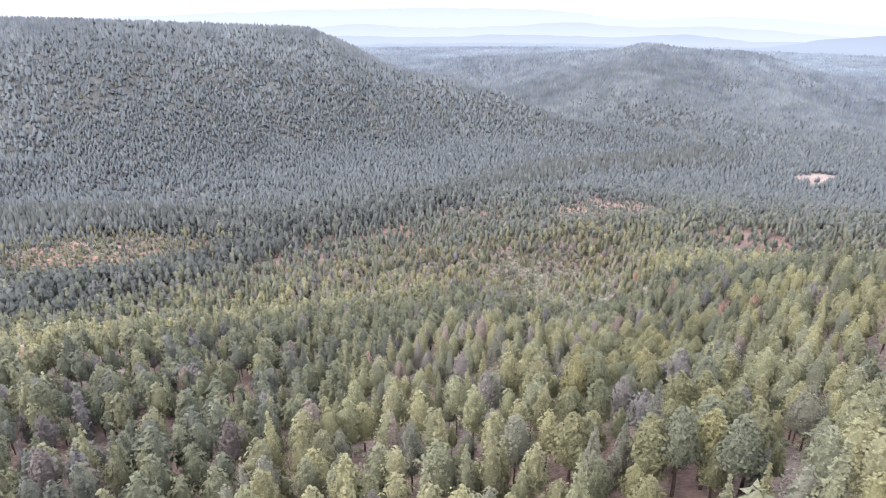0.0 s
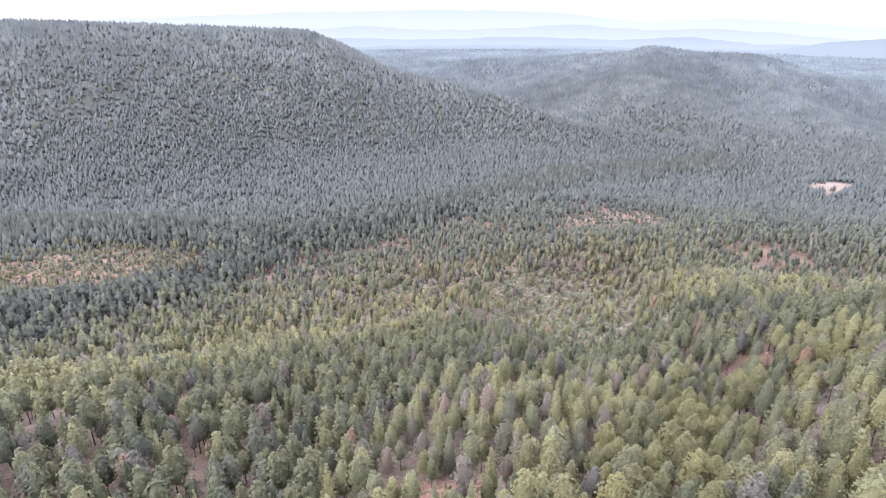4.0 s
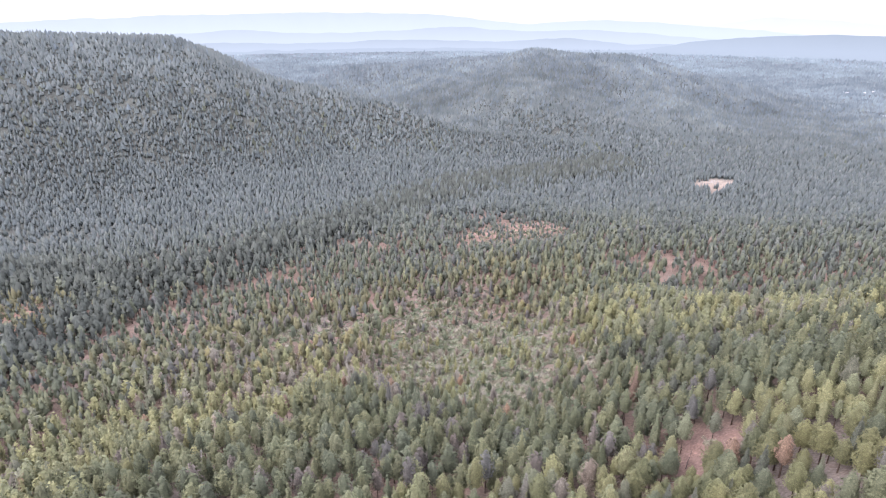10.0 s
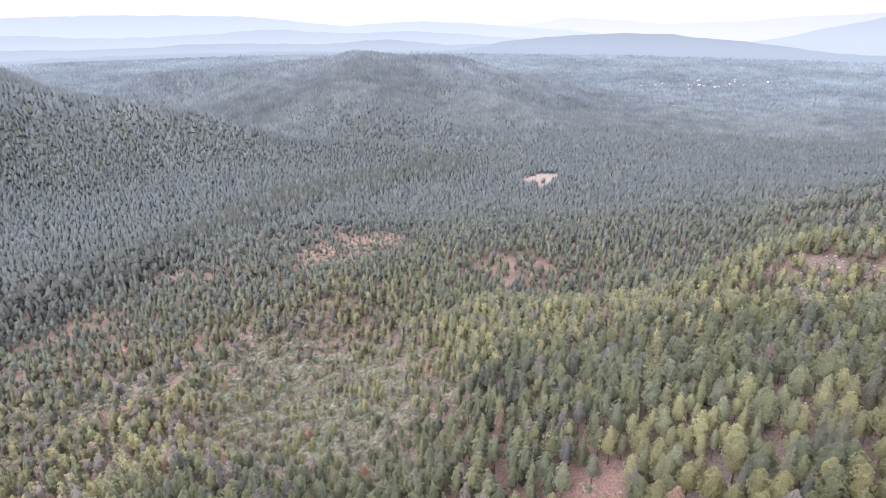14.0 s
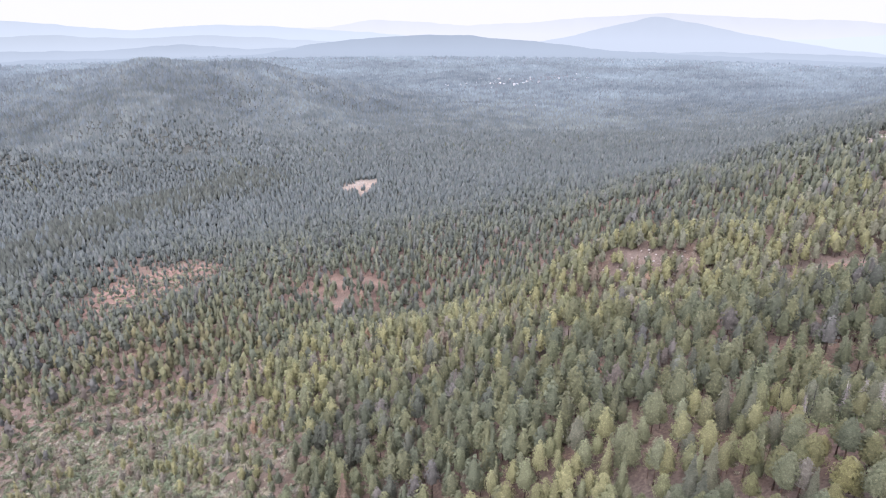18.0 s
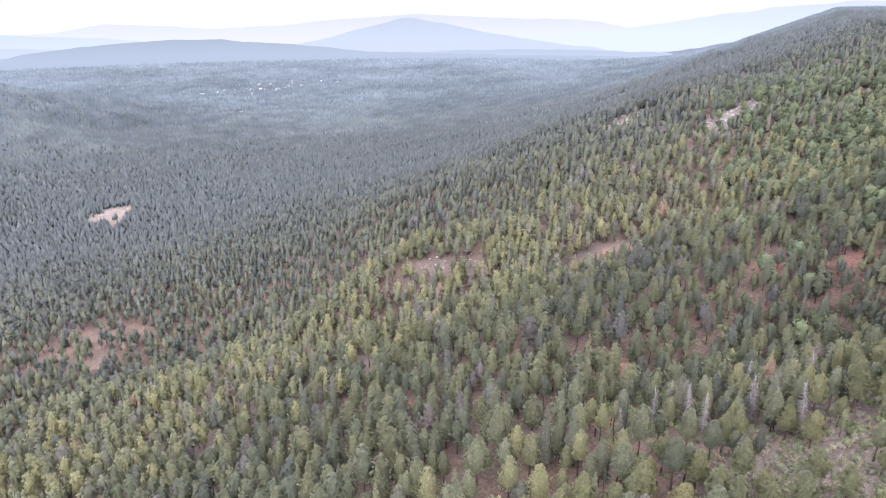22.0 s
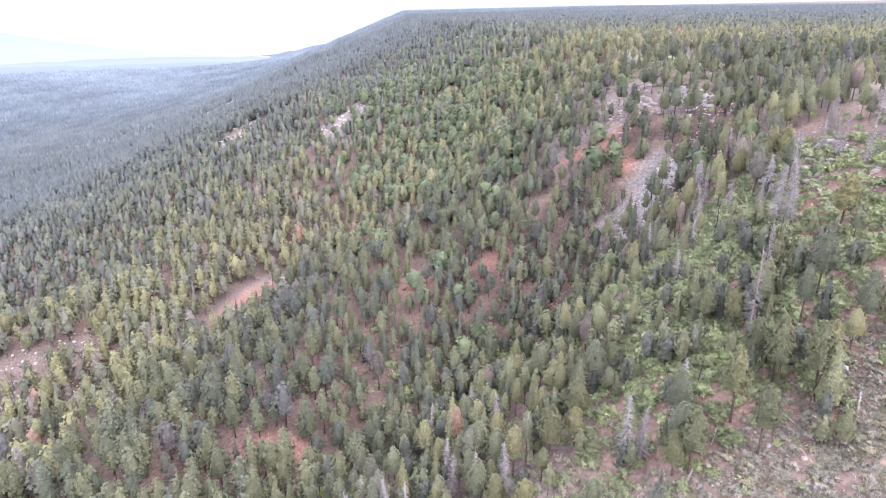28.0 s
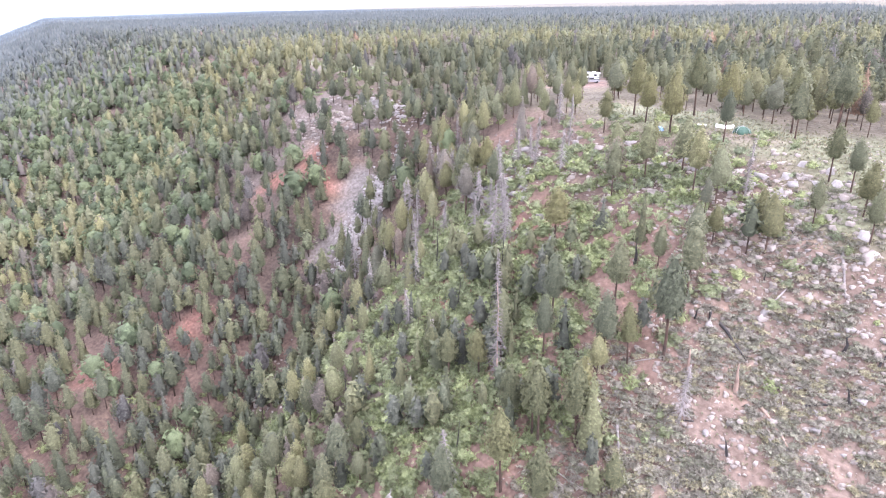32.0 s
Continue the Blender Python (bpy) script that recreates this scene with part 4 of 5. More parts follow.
for x, y, tall, k in ((236, 86, 14, 0), (183, 97, 10, 1), (196, 62.4, 11, 2), (205, 122, 12, 0), (202, 131, 12, 0), (203, 125, 10, 1), (213, 152, 13, 0), (221, 161, 12, 0), (218, 157, 11, 1), (224, 179, 13, 0), (219, 175, 13, 0),
                      (222, 183, 12, 1), (216, 171, 12, 0), (228, 161, 12, 0), (233, 149, 13, 0), (206, 132, 13, 0), (216, 190, 9, 1), (222, 97, 12, 2), (233, 85, 15, 0), (240, 79, 15, 2), (244, 66, 12, 2), (262, 70, 11, 0), (286, 74, 12, 0),
                      (236, 66, 10, 1), (266, 84, 13, 2), (274, 80, 14, 0), (258, 90, 11, 1), (247, 98, 9, 1), (238, 106, 9, 1), (262, 100, 12, 2), (284, 66, 13, 0), (292, 88, 14, 0), (300, 52, 12, 2), (282, 58, 11, 2), (241, 58, 12, 2), (227, 108, 8, 1), (222, 117, 8, 1),
                      (364, 247, 12, 0), (-30, 310, 13, 0), (90, 260, 11, 1), (110, 300, 12, 1), (-60, 250, 12, 0), (20, 330, 12, 1), (60, 420, 9, 1), (112, 520, 8, 1), (90, 540, 8, 1), (150, 535, 8, 1), (170, 380, 10, 1), (250, 150, 12, 0), (256, 160, 12, 0)):
    SNAGS.put(x, y, tall / (14, 12, 16, 13)[k], k, lean=4)
for i in range(15):
    x, y = random.choice(((250, 66), (262, 78), (238, 78), (272, 62)))
    SNAGS.put(random.gauss(x, 9), random.gauss(y, 7), random.uniform(0.55, 0.85), random.choice((0, 1, 2, 0)), lean=4)
SNAGS.put(211, 107, 0.8, 8, lean=1)
for x, y, tall, k in ((216, 196, 11, 4), (213, 191, 10, 5), (218, 189, 11, 4), (210, 194, 9, 5), (207, 188, 10, 4), (221, 193, 9, 5), (212, 200, 10, 4), (223, 186, 8, 4), (373, 208, 17, 5), (376, 211, 12, 4), (204, 81, 4.4, 7), (171.5, 75, 3.5, 7), (185.4, 73, 2, 7), (179.6, 88.7, 4.9, 6), (186, 91, 4, 6),
                      (222, 97, 7, 4), (246, 93, 9, 5), (252, 96, 8, 5), (238, 92, 7, 4), (230, 100, 7, 5), (264, 92, 9, 5), (228, 90, 7, 4), (240, 120, 8, 4), (176, 96, 3, 7), (168, 80, 3, 7), (190, 84, 2.5, 7), (208, 118, 7, 4), (206, 124, 6, 5), (140, 232, 7, 4), (130, 242, 8, 5), (30, 158, 8, 4), (12, 156, 8, 5)):
    SNAGS.put(x, y, tall / (10, 12, 4.5, 3.2)[k - 4], k, lean=5)


# fallen trunks
def log_model(seed, length, thick, mat, label):
    rng = np.random.default_rng(seed)
    ob = thing("fallen_log", label, "log", "fallen trunks on the slope")
    pts = [(length * (i / 4 - 0.5), rng.normal(0, 0.12), thick * 0.7 + rng.normal(0, 0.05)) for i in range(5)]
    v, f = tube(pts, [thick * (1.1 - 0.16 * i) for i in range(5)], 7)
    part("trunk", fill_mesh("trunk", v, f, mats=(mat,)), ob)
    for i in range(4):
        x0 = length * rng.uniform(-0.3, 0.48)
        w = rng.uniform(0.3, 2.8)
        v, f = tube([(x0, 0, thick), (x0 + 0.3, math.cos(w) * 0.8, thick + math.sin(w) * 0.7)], (0.05, 0.015), 3)
        part("broken_limb", fill_mesh("broken_limb", v, f, mats=(mat,)), ob)
    return ob


LOGS = (log_model(701, 8, 0.2, GREY_WOOD, "grey weathered log lying on the stony slope"), log_model(702, 6, 0.24, RED_WOOD, "reddish brown fallen trunk among shrubs"), log_model(703, 9, 0.17, GREY_WOOD, "long bleached fallen pole on the ground"), log_model(704, 6, 0.22, CHAR, "blackened fallen log on the ground"))
log_used = set()


def lay(k, x0, y0, x1, y1):
    z0, z1 = on_ground(x0, y0), on_ground(x1, y1)
    v = Vector((x1 - x0, y1 - y0, z1 - z0))
    scale = max(0.5, min(1.6, v.length / (8, 6, 9, 6)[k]))
    m = Matrix.Translation(((x0 + x1) / 2, (y0 + y1) / 2, (z0 + z1) / 2 - 0.03)) @ v.to_track_quat("X", "Z").to_matrix().to_4x4()
    if k in log_used:
        ob = copy_thing(LOGS[k], m)
    else:
        ob = LOGS[k]
        log_used.add(k)
    ob.matrix_basis = m @ Matrix.Scale(scale, 4)


for row in ((0, 183, 78, 182, 71), (0, 173, 91, 167, 89), (2, 193, 112, 187, 111), (1, 180, 101, 180, 97), (0, 182, 68, 178, 64), (2, 212, 95, 208, 94), (2, 229, 61, 234, 66), (3, 187, 82, 181, 84), (1, 176, 88, 171, 90), (0, 190, 102, 185, 107),
            (2, 236, 94, 228, 99), (1, 241, 86, 246, 92), (2, 250, 80, 247, 88), (0, 219, 106, 214, 111), (2, 195, 125, 190, 131), (1, 188, 133, 183, 138), (0, 179, 63, 175, 69), (2, 190, 71, 185, 66), (3, 172, 84, 168, 80), (2, 201, 117, 196, 122)):
    lay(*row)
for i in range(60):
    x, y = random.uniform(158, 255), random.uniform(56, 150)
    if drop(np.array([x]), np.array([y]))[0] > 6:
        w, r = random.uniform(0, 6.28), random.uniform(2, 4.5)
        lay(random.randrange(4), x, y, x + r * math.cos(w), y + r * math.sin(w))
for cx, cy in ((138, 240), (18, 156), (34, 148), (110, 400)):
    for i in range(6):
        x, y, w, r = random.gauss(cx, 8), random.gauss(cy, 5), random.uniform(0, 6.28), random.uniform(3, 5)
        lay(random.randrange(3), x, y, x + r * math.cos(w), y + r * math.sin(w))


# stones
def rock_shape(seed, flat):
    """An angular block with split faces, broken corners and a sloping top."""
    rng = np.random.default_rng(seed)
    c = np.array([(a, b, h) for h in (-1, 1) for a, b in ((-1, -1), (1, -1), (1, 1), (-1, 1))], float)
    c = c * (1, rng.uniform(0.55, 0.95), flat) + rng.uniform(-0.28, 0.28, (8, 3)) * (1, 1, flat)
    c[4:, :2] *= rng.uniform(0.6, 0.95)
    quads = ((4, 5, 6, 7), (0, 1, 5, 4), (1, 2, 6, 5), (2, 3, 7, 6), (3, 0, 4, 7))
    v, f = list(c), []
    for q in quads:
        m = c[list(q)].mean(0)
        m = m * (1 + rng.uniform(0.02, 0.2)) + rng.uniform(-0.12, 0.12, 3) * (1, 1, flat)
        v.append(m)
        f += [(q[k], q[(k + 1) % 4], len(v) - 1) for k in range(4)]
    return np.array(v) * 0.8, np.array(f), np.zeros(len(f), int)


def stone_model(seed, flat, mat, name, label):
    v, f, s = rock_shape(seed, flat)
    return tagged(new(name, fill_mesh(name, v, f, mats=(mat,))), label, "rock", "boulders on the rim slope")


STONES = Stock(stone_model(801, 0.6, ROCK, "boulder", "pale pinkish sandstone boulder on the stony slope"), stone_model(802, 0.32, ROCK, "rock_slab", "flat pale sandstone slab on the stony slope"),
               stone_model(803, 0.75, GREY_ROCK, "boulder", "grey weathered boulder at the mesa rim"), stone_model(804, 0.4, GREY_ROCK, "rock_slab", "flat grey stone slab at the mesa rim"), stone_model(805, 0.55, ROCK, "boulder", "light angular boulder among shrubs"))
count = 0
while count < 240:
    x, y = random.uniform(160, 232), random.uniform(44, 122)
    d = float(drop(np.array([x]), np.array([y]))[0])
    open_slope = float(stony(np.array([x]), np.array([y]))[0])
    if d < 2 or random.random() > open_slope * 1.1:
        continue
    near_rim = d < 26
    STONES.put(x, y, random.choice((0.35, 0.45, 0.55, 0.7, 0.9, 1.3 if near_rim else 0.7)) * (1.25 if near_rim else 0.9), sink=0.05, lean=14)
    count += 1
for i in range(44):
    a = random.uniform(0, 1)
    x = 182 + 70 * a + random.gauss(0, 2)
    STONES.put(x, float(rim_line(np.array([x]))[0]) + random.uniform(4, 14), random.uniform(0.6, 1.5), random.choice((2, 3, 3, 1)), lean=10, sink=0.2)
COARSE = [rock_shape(830 + i, f) for i, f in enumerate((0.5, 0.35, 0.65, 0.45, 0.3))]


def strew(name, n, cx, cy, rx, ry, turn, lo, hi, label, mat, seed, shapes=None):
    rng = np.random.default_rng(seed)
    c, s = math.cos(radians(turn)), math.sin(radians(turn))
    u, v = rng.normal(0, 0.6, n) * rx, rng.normal(0, 0.6, n) * ry
    x, y = cx + u * c - v * s, cy + u * s + v * c
    return plant(name, shapes or COARSE, at(x, y), lo + (hi - lo) * rng.uniform(0, 1, n) ** 2.5, np.ones((n, 3)), label, "rocks", (mat,), seed, 0.3)


strew("loose_stones", 4600, 174, 88, 24, 48, 0, 0.08, 0.5, "pale loose stones scattered over the open slope", ROCK, 841)
strew("rim_slabs", 1100, 207, 64, 34, 9, -4, 0.15, 0.85, "broken pale slabs along the mesa rim", ROCK, 853)
strew("rim_slabs", 500, 190, 66, 18, 14, -25, 0.15, 0.8, "tumbled pale slabs below the rim", ROCK, 854)
strew("scree", 1300, 309, 74, 4.5, 17, 27, 0.25, 1.0, "grey scree of broken rock in the gully", GREY_ROCK, 842)
strew("outcrop_rocks", 260, 338, 45, 16, 5, 8, 0.4, 1.4, "pale broken cliff rocks below the meadow", GREY_ROCK, 843)
strew("outcrop_rocks", 200, 357, 62, 14, 8, 0, 0.4, 1.5, "pinkish talus below the cliff", ROCK, 844)
strew("outcrop_rocks", 150, 376, 306, 10, 27, 30, 0.2, 1.1, "pale rock outcrop showing between pines", GREY_ROCK, 845)
strew("outcrop_rocks", 240, 598, 156, 46, 28, -20, 0.4, 1.6, "grey cliff band on the mesa slope", GREY_ROCK, 846)
strew("outcrop_rocks", 160, 678, 270, 36, 16, 0, 0.6, 2.2, "pale rock outcrop low on the mesa slope", ROCK, 847)
strew("outcrop_rocks", 260, 1150, 348, 90, 28, -8, 1.0, 3.0, "pale cliff rocks on the far mesa slope", ROCK, 848)
strew("outcrop_rocks", 260, 690, 60, 50, 10, 0, 0.8, 2.6, "pale rimrock along the mesa edge", ROCK, 849)
strew("outcrop_rocks", 160, 280, 112, 10, 12, 0, 0.4, 1.4, "pinkish rocks in the ravine", ROCK, 850)
strew("outcrop_rocks", 200, 250, 72, 18, 8, -30, 0.4, 1.5, "broken grey rocks at the head of the ravine", GREY_ROCK, 851)
strew("gravel_mound", 300, 700, 1000, 26, 14, 0, 0.3, 1.2, "pale rubble in the bare clearing", GREY_ROCK, 852)


# shrubs
def bush_shape(seed, n, size, wide, tall):
    rng = np.random.default_rng(seed)
    p = rng.normal(size=(n, 3))
    p /= np.linalg.norm(p, axis=1)[:, None]
    p[:, 2] = np.abs(p[:, 2])
    p *= rng.uniform(0.6, 1.05, (n, 1)) * (wide, wide, tall)
    p[:, :2] += 0.25 * wide * np.round(rng.normal(0, 0.8, (n, 2)))
    s = Shape().add(*tufts(rng, p, size, 0.8))
    s.add((ICO_V * (1 + rng.uniform(-0.2, 0.2, (12, 1))) * (wide * 0.7, wide * 0.7, tall * 0.75))[:11], ICO_F[:15], 2)
    return s


GREY_LEAF, OAK, BRIGHT, DRY = (0.158, 0.146, 0.116), (0.11, 0.13, 0.076), (0.13, 0.155, 0.078), (0.19, 0.175, 0.11)
SHRUBS = [bush_shape(900 + i, 34, 0.44, 1.15, 0.34).arrays() for i in range(4)]
BUSHES = [bush_shape(910 + i, 46, 0.6, 1.5, 1.3).arrays() for i in range(4)]
SCRUB = [bush_shape(940 + i, 15, 1.0, 1.5, 1.4).arrays() for i in range(4)]
BROADLEAF = [tree_shape(920 + i, "oak", 90, 0.75, 7.0, 3.0, 1.0, 0.2) for i in range(3)]


def grow(name, n, areas, shapes, kinds, lo, hi, label, seed, clear=None, mats=None):
    rng = np.random.default_rng(seed)
    X, Y = [], []
    for cx, cy, rx, ry, turn, share in areas:
        c, s = math.cos(radians(turn)), math.sin(radians(turn))
        m = int(n * share)
        u, v = rng.normal(0, 0.62, m) * rx, rng.normal(0, 0.62, m) * ry
        X.append(cx + u * c - v * s)
        Y.append(cy + u * s + v * c)
    x, y = np.concatenate(X), np.concatenate(Y)
    if clear is not None:
        k = clear(x, y)
        x, y = x[k], y[k]
    col = np.asarray(kinds)[rng.integers(0, len(kinds), len(x))] * rng.uniform(0.75, 1.3, (len(x), 1))
    return plant(name, shapes, at(x, y), rng.uniform(lo, hi, len(x)), col, label, "shrubs", mats or (LEAVES, BARK, LEAVES), seed, 0.3)


grow("low_scrub", 7600, ((174, 92, 26, 46, 0, 0.5), (173, 108, 24, 28, 0, 0.5)), SHRUBS, (GREY_LEAF, GREY_LEAF, GREY_LEAF, (0.15, 0.148, 0.108), DRY), 0.4, 1.1, "grey-green low scrub among the stones", 931, lambda x, y: (drop(x, y) > 10) & (rough(x, y, 5, 91) > -0.6) & (stony(x, y) > 0.2))
grow("oak_scrub", 2900, ((238, 95, 18, 34, 40, 0.36), (218, 92, 18, 26, -20, 0.2), (235, 185, 26, 16, 0, 0.06), (268, 135, 22, 34, -40, 0.26), (208, 118, 14, 20, 0, 0.1)), BUSHES, (OAK, OAK, BRIGHT, (0.11, 0.13, 0.07)), 0.5, 1.3, "bright green oak scrub filling the ravine", 932, lambda x, y: drop(x, y) > 4)
grow("oak_scrub", 700, ((205, 62, 24, 7, -8, 0.22), (218, 47, 26, 9, -8, 0.07), (390, 40, 60, 16, 0, 0.35), (235, 58, 16, 10, -20, 0.15)), BUSHES, (OAK, BRIGHT, (0.1, 0.12, 0.08)), 0.4, 1.1, "green bushes along the mesa rim", 933)
grow("broadleaf_wood", 700, ((470, 110, 110, 50, -8, 0.7), (620, 130, 120, 60, -8, 0.3)), BROADLEAF, ((0.085, 0.104, 0.058), (0.095, 0.116, 0.062), (0.075, 0.095, 0.055)), 0.8, 1.4, "green broadleaf trees on the upper slope", 934, mats=(FOLIAGE, BARK, BODY))
grow("scrub_patch", 7600, ((118, 440, 56, 110, -4, 0.85), (0, 545, 160, 40, 6, 0.25)), SCRUB, ((0.145, 0.135, 0.1), (0.12, 0.13, 0.085), (0.16, 0.148, 0.122), (0.1, 0.118, 0.078)), 0.45, 1.5, "dry grey-brown scrub in an open burn", 935)
grow("red_hill_scrub", 3000, ((-335, 680, 105, 85, 0, 0.75), (262, 765, 85, 55, 25, 0.25)), SCRUB, ((0.12, 0.128, 0.085), (0.14, 0.132, 0.1), (0.105, 0.12, 0.085)), 0.6, 1.6, "olive scrub on reddish open ground", 939)
grow("undergrowth", 2400, ((60, 180, 110, 90, 0, 0.25), (250, 180, 110, 70, 0, 0.25), (200, 150, 16, 20, 0, 0.25), (45, 140, 60, 40, 0, 0.25)), BUSHES, (GREY_LEAF, OAK, (0.16, 0.15, 0.1)), 0.3, 0.8, "low undergrowth beneath the pines", 936)

TUFT = [(np.array(((-0.3, 0, 0), (0.25, 0.1, 0), (0.1, 0.05, 0.5), (0.1, -0.3, 0), (-0.1, 0.3, 0), (-0.15, 0, 0.42)), float), np.array(((0, 1, 2), (3, 4, 5))), np.zeros(2, int))]
grow("grass_tufts", 9000, ((174, 88, 24, 46, 0, 0.5), (206, 44, 44, 14, -8, 0.5)), TUFT, (DRY, (0.2, 0.18, 0.13), (0.15, 0.155, 0.1)), 0.4, 1.0, "dry grass tufts on the open slope", 937)
grow("young_conifers", 400, ((222, 104, 22, 26, -30, 0.2), (272, 135, 38, 36, 0, 0.4), (240, 165, 34, 28, 0, 0.25), (305, 112, 34, 30, 0, 0.35)), HALF_TREES, (*PINE, *FIR), 0.35, 0.6, "young dark green firs crowding the ravine side", 938, lambda x, y: ((drop(x, y) > 22) | (x < 262)) & (along(x, y, ((316, 55, 0), (303, 84, 0)))[0] > 9), (FOLIAGE, BARK, BODY))


# ---- the camp on the mesa's rim ----
def hull(name, verts, tris, mat, parent, label=""):
    return part(name, fill_mesh(name, np.array(verts, float), np.array(tris), np.tile((0.5, 0.5, 0.5), (len(verts), 1)), mats=(mat,)), parent, label)


def block(name, size, place, mat, parent, edge=0.04, label="", taper=1.0):
    """A box with bevelled edges, resting with its foot at the place."""
    bm = bmesh.new()
    bmesh.ops.create_cube(bm, size=1)
    for v in bm.verts:
        k = taper if v.co.z > 0 else 1
        v.co = Vector((v.co.x * size[0] * k, v.co.y * size[1] * k, (v.co.z + 0.5) * size[2])) + Vector(place)
    bmesh.ops.bevel(bm, geom=bm.edges[:], offset=edge, segments=2, affect="EDGES")
    me = bpy.data.meshes.new(name)
    bm.to_mesh(me)
    bm.free()
    me.materials.append(mat)
    ob = new(name, me)
    ob.parent = parent
    return tagged(ob, label)


def disc(name, radius, width, place, mat, parent):
    bm = bmesh.new()
    bmesh.ops.create_cone(bm, cap_ends=True, segments=16, radius1=radius, radius2=radius, depth=width)
    bmesh.ops.bevel(bm, geom=[e for e in bm.edges if len(e.link_faces) == 2 and e.calc_face_angle(0) > 1], offset=0.03, segments=1, affect="EDGES")
    for v in bm.verts:
        v.co = Vector((v.co.x, v.co.z, v.co.y)) + Vector(place)
    me = bpy.data.meshes.new(name)
    bm.to_mesh(me)
    bm.free()
    me.materials.append(mat)
    ob = new(name, me)
    ob.parent = parent
    return ob


WHITE = plain("white_panel", (0.62, 0.62, 0.6), (0.72, 0.72, 0.7), 1.5, 0.45, 0.3, 0.05)
GREYS = plain("grey_panel", (0.2, 0.2, 0.21), (0.28, 0.28, 0.29), 1.0, 0.5, 0.3, 0.05)
GLASS = plain("dark_glass", (0.02, 0.022, 0.025), (0.04, 0.042, 0.046), 1.0, 0.1, 0.3, 0.0)
RUBBER = plain("rubber", (0.02, 0.02, 0.02), (0.04, 0.04, 0.04), 0.5, 0.9, 0.1, 0.2)
GREEN_CLOTH = plain("green_cloth", (0.035, 0.07, 0.05), (0.055, 0.1, 0.075), 0.8, 0.8, 0.05, 0.2)
WHITE_CLOTH = plain("white_cloth", (0.5, 0.51, 0.53), (0.66, 0.67, 0.69), 0.8, 0.8, 0.05, 0.2)
BLUE_CLOTH = plain("blue_cloth", (0.1, 0.19, 0.4), (0.16, 0.27, 0.5), 0.8, 0.8, 0.05, 0.2)
LIME_CLOTH = plain("lime_cloth", (0.3, 0.42, 0.12), (0.4, 0.5, 0.2), 0.8, 0.8, 0.05, 0.2)
METAL = plain("dull_metal", (0.35, 0.35, 0.36), (0.5, 0.5, 0.5), 0.6, 0.4, 0.1, 0.1, 0.8)
TRACK = plain("dirt_track", (0.2, 0.165, 0.14), (0.32, 0.27, 0.235), 2.5, 0.95, 0.4, 0.4)
WALLS = plain("pale_wall", (0.24, 0.235, 0.23), (0.42, 0.41, 0.4), 3.0, 0.8, 0.5, 0.1, each=0.4)
ROOFS = plain("pale_roof", (0.16, 0.16, 0.17), (0.38, 0.38, 0.4), 3.0, 0.6, 0.5, 0.1, each=0.5)


def trailer(x, y, turn):
    ob = thing("travel_trailer", "white travel trailer with dark windows parked among pines", "trailer")
    body = block("body", (7.2, 2.4, 2.2), (0, 0, 0.65), WHITE, ob, 0.16)
    block("stripe", (7.24, 2.44, 0.28), (0, 0, 1.15), GREYS, body, 0.03)
    for x0 in (-2.4, 0.2, 2.3):
        block("window", (1.0, 0.06, 0.6), (x0, -1.22, 1.75), GLASS, body, 0.02)
        block("window", (1.0, 0.06, 0.6), (x0, 1.22, 1.75), GLASS, body, 0.02)
    block("door", (0.75, 0.06, 1.85), (-1.0, -1.23, 0.75), METAL, body, 0.02)
    block("roof_vent", (0.8, 0.6, 0.25), (0.8, 0, 2.85), GREYS, ob, 0.05)
    block("air_conditioner", (1.1, 0.8, 0.32), (-1.5, 0, 2.85), WHITE, ob, 0.08)
    block("awning", (4.2, 2.0, 0.1), (0.4, -2.2, 2.45), GREYS, ob, 0.03)
    for x0 in (-1.4, 2.2):
        block("awning_pole", (0.06, 0.06, 2.5), (x0, -3.1, -0.03), METAL, ob, 0.01)
    for x0 in (-0.9, 0.1):
        for y0 in (-1.0, 1.0):
            disc("wheel", 0.36, 0.24, (x0, y0, 0.36), RUBBER, ob)
    block("hitch", (1.5, 0.3, 0.16), (4.2, 0, 0.5), METAL, ob, 0.03)
    block("jack", (0.1, 0.1, 0.55), (4.7, 0, -0.02), METAL, ob, 0.02)
    ob.matrix_basis = pose(x, y, on_ground(x, y, 0.03), 0, 0, turn)


def pickup(x, y, turn):
    ob = thing("pickup_truck", "dark grey pickup truck parked beside the trailer", "car")
    block("body", (5.3, 1.9, 0.75), (0, 0, 0.5), GREYS, ob, 0.12)
    cab = block("cab", (2.3, 1.75, 0.75), (0.3, 0, 1.2), GREYS, ob, 0.12, taper=0.85)
    block("windscreen", (0.06, 1.4, 0.5), (1.32, 0, 1.32), GLASS, cab, 0.02)
    block("side_window", (1.7, 0.05, 0.42), (0.3, -0.83, 1.35), GLASS, cab, 0.02)
    block("side_window", (1.7, 0.05, 0.42), (0.3, 0.83, 1.35), GLASS, cab, 0.02)
    block("cargo_bed", (1.9, 1.6, 0.1), (-1.6, 0, 1.26), RUBBER, ob, 0.03)
    for x0 in (-1.7, 1.7):
        for y0 in (-0.85, 0.85):
            disc("wheel", 0.38, 0.26, (x0, y0, 0.38), RUBBER, ob)
    ob.matrix_basis = pose(x, y, on_ground(x, y, 0.03), 0, 0, turn)


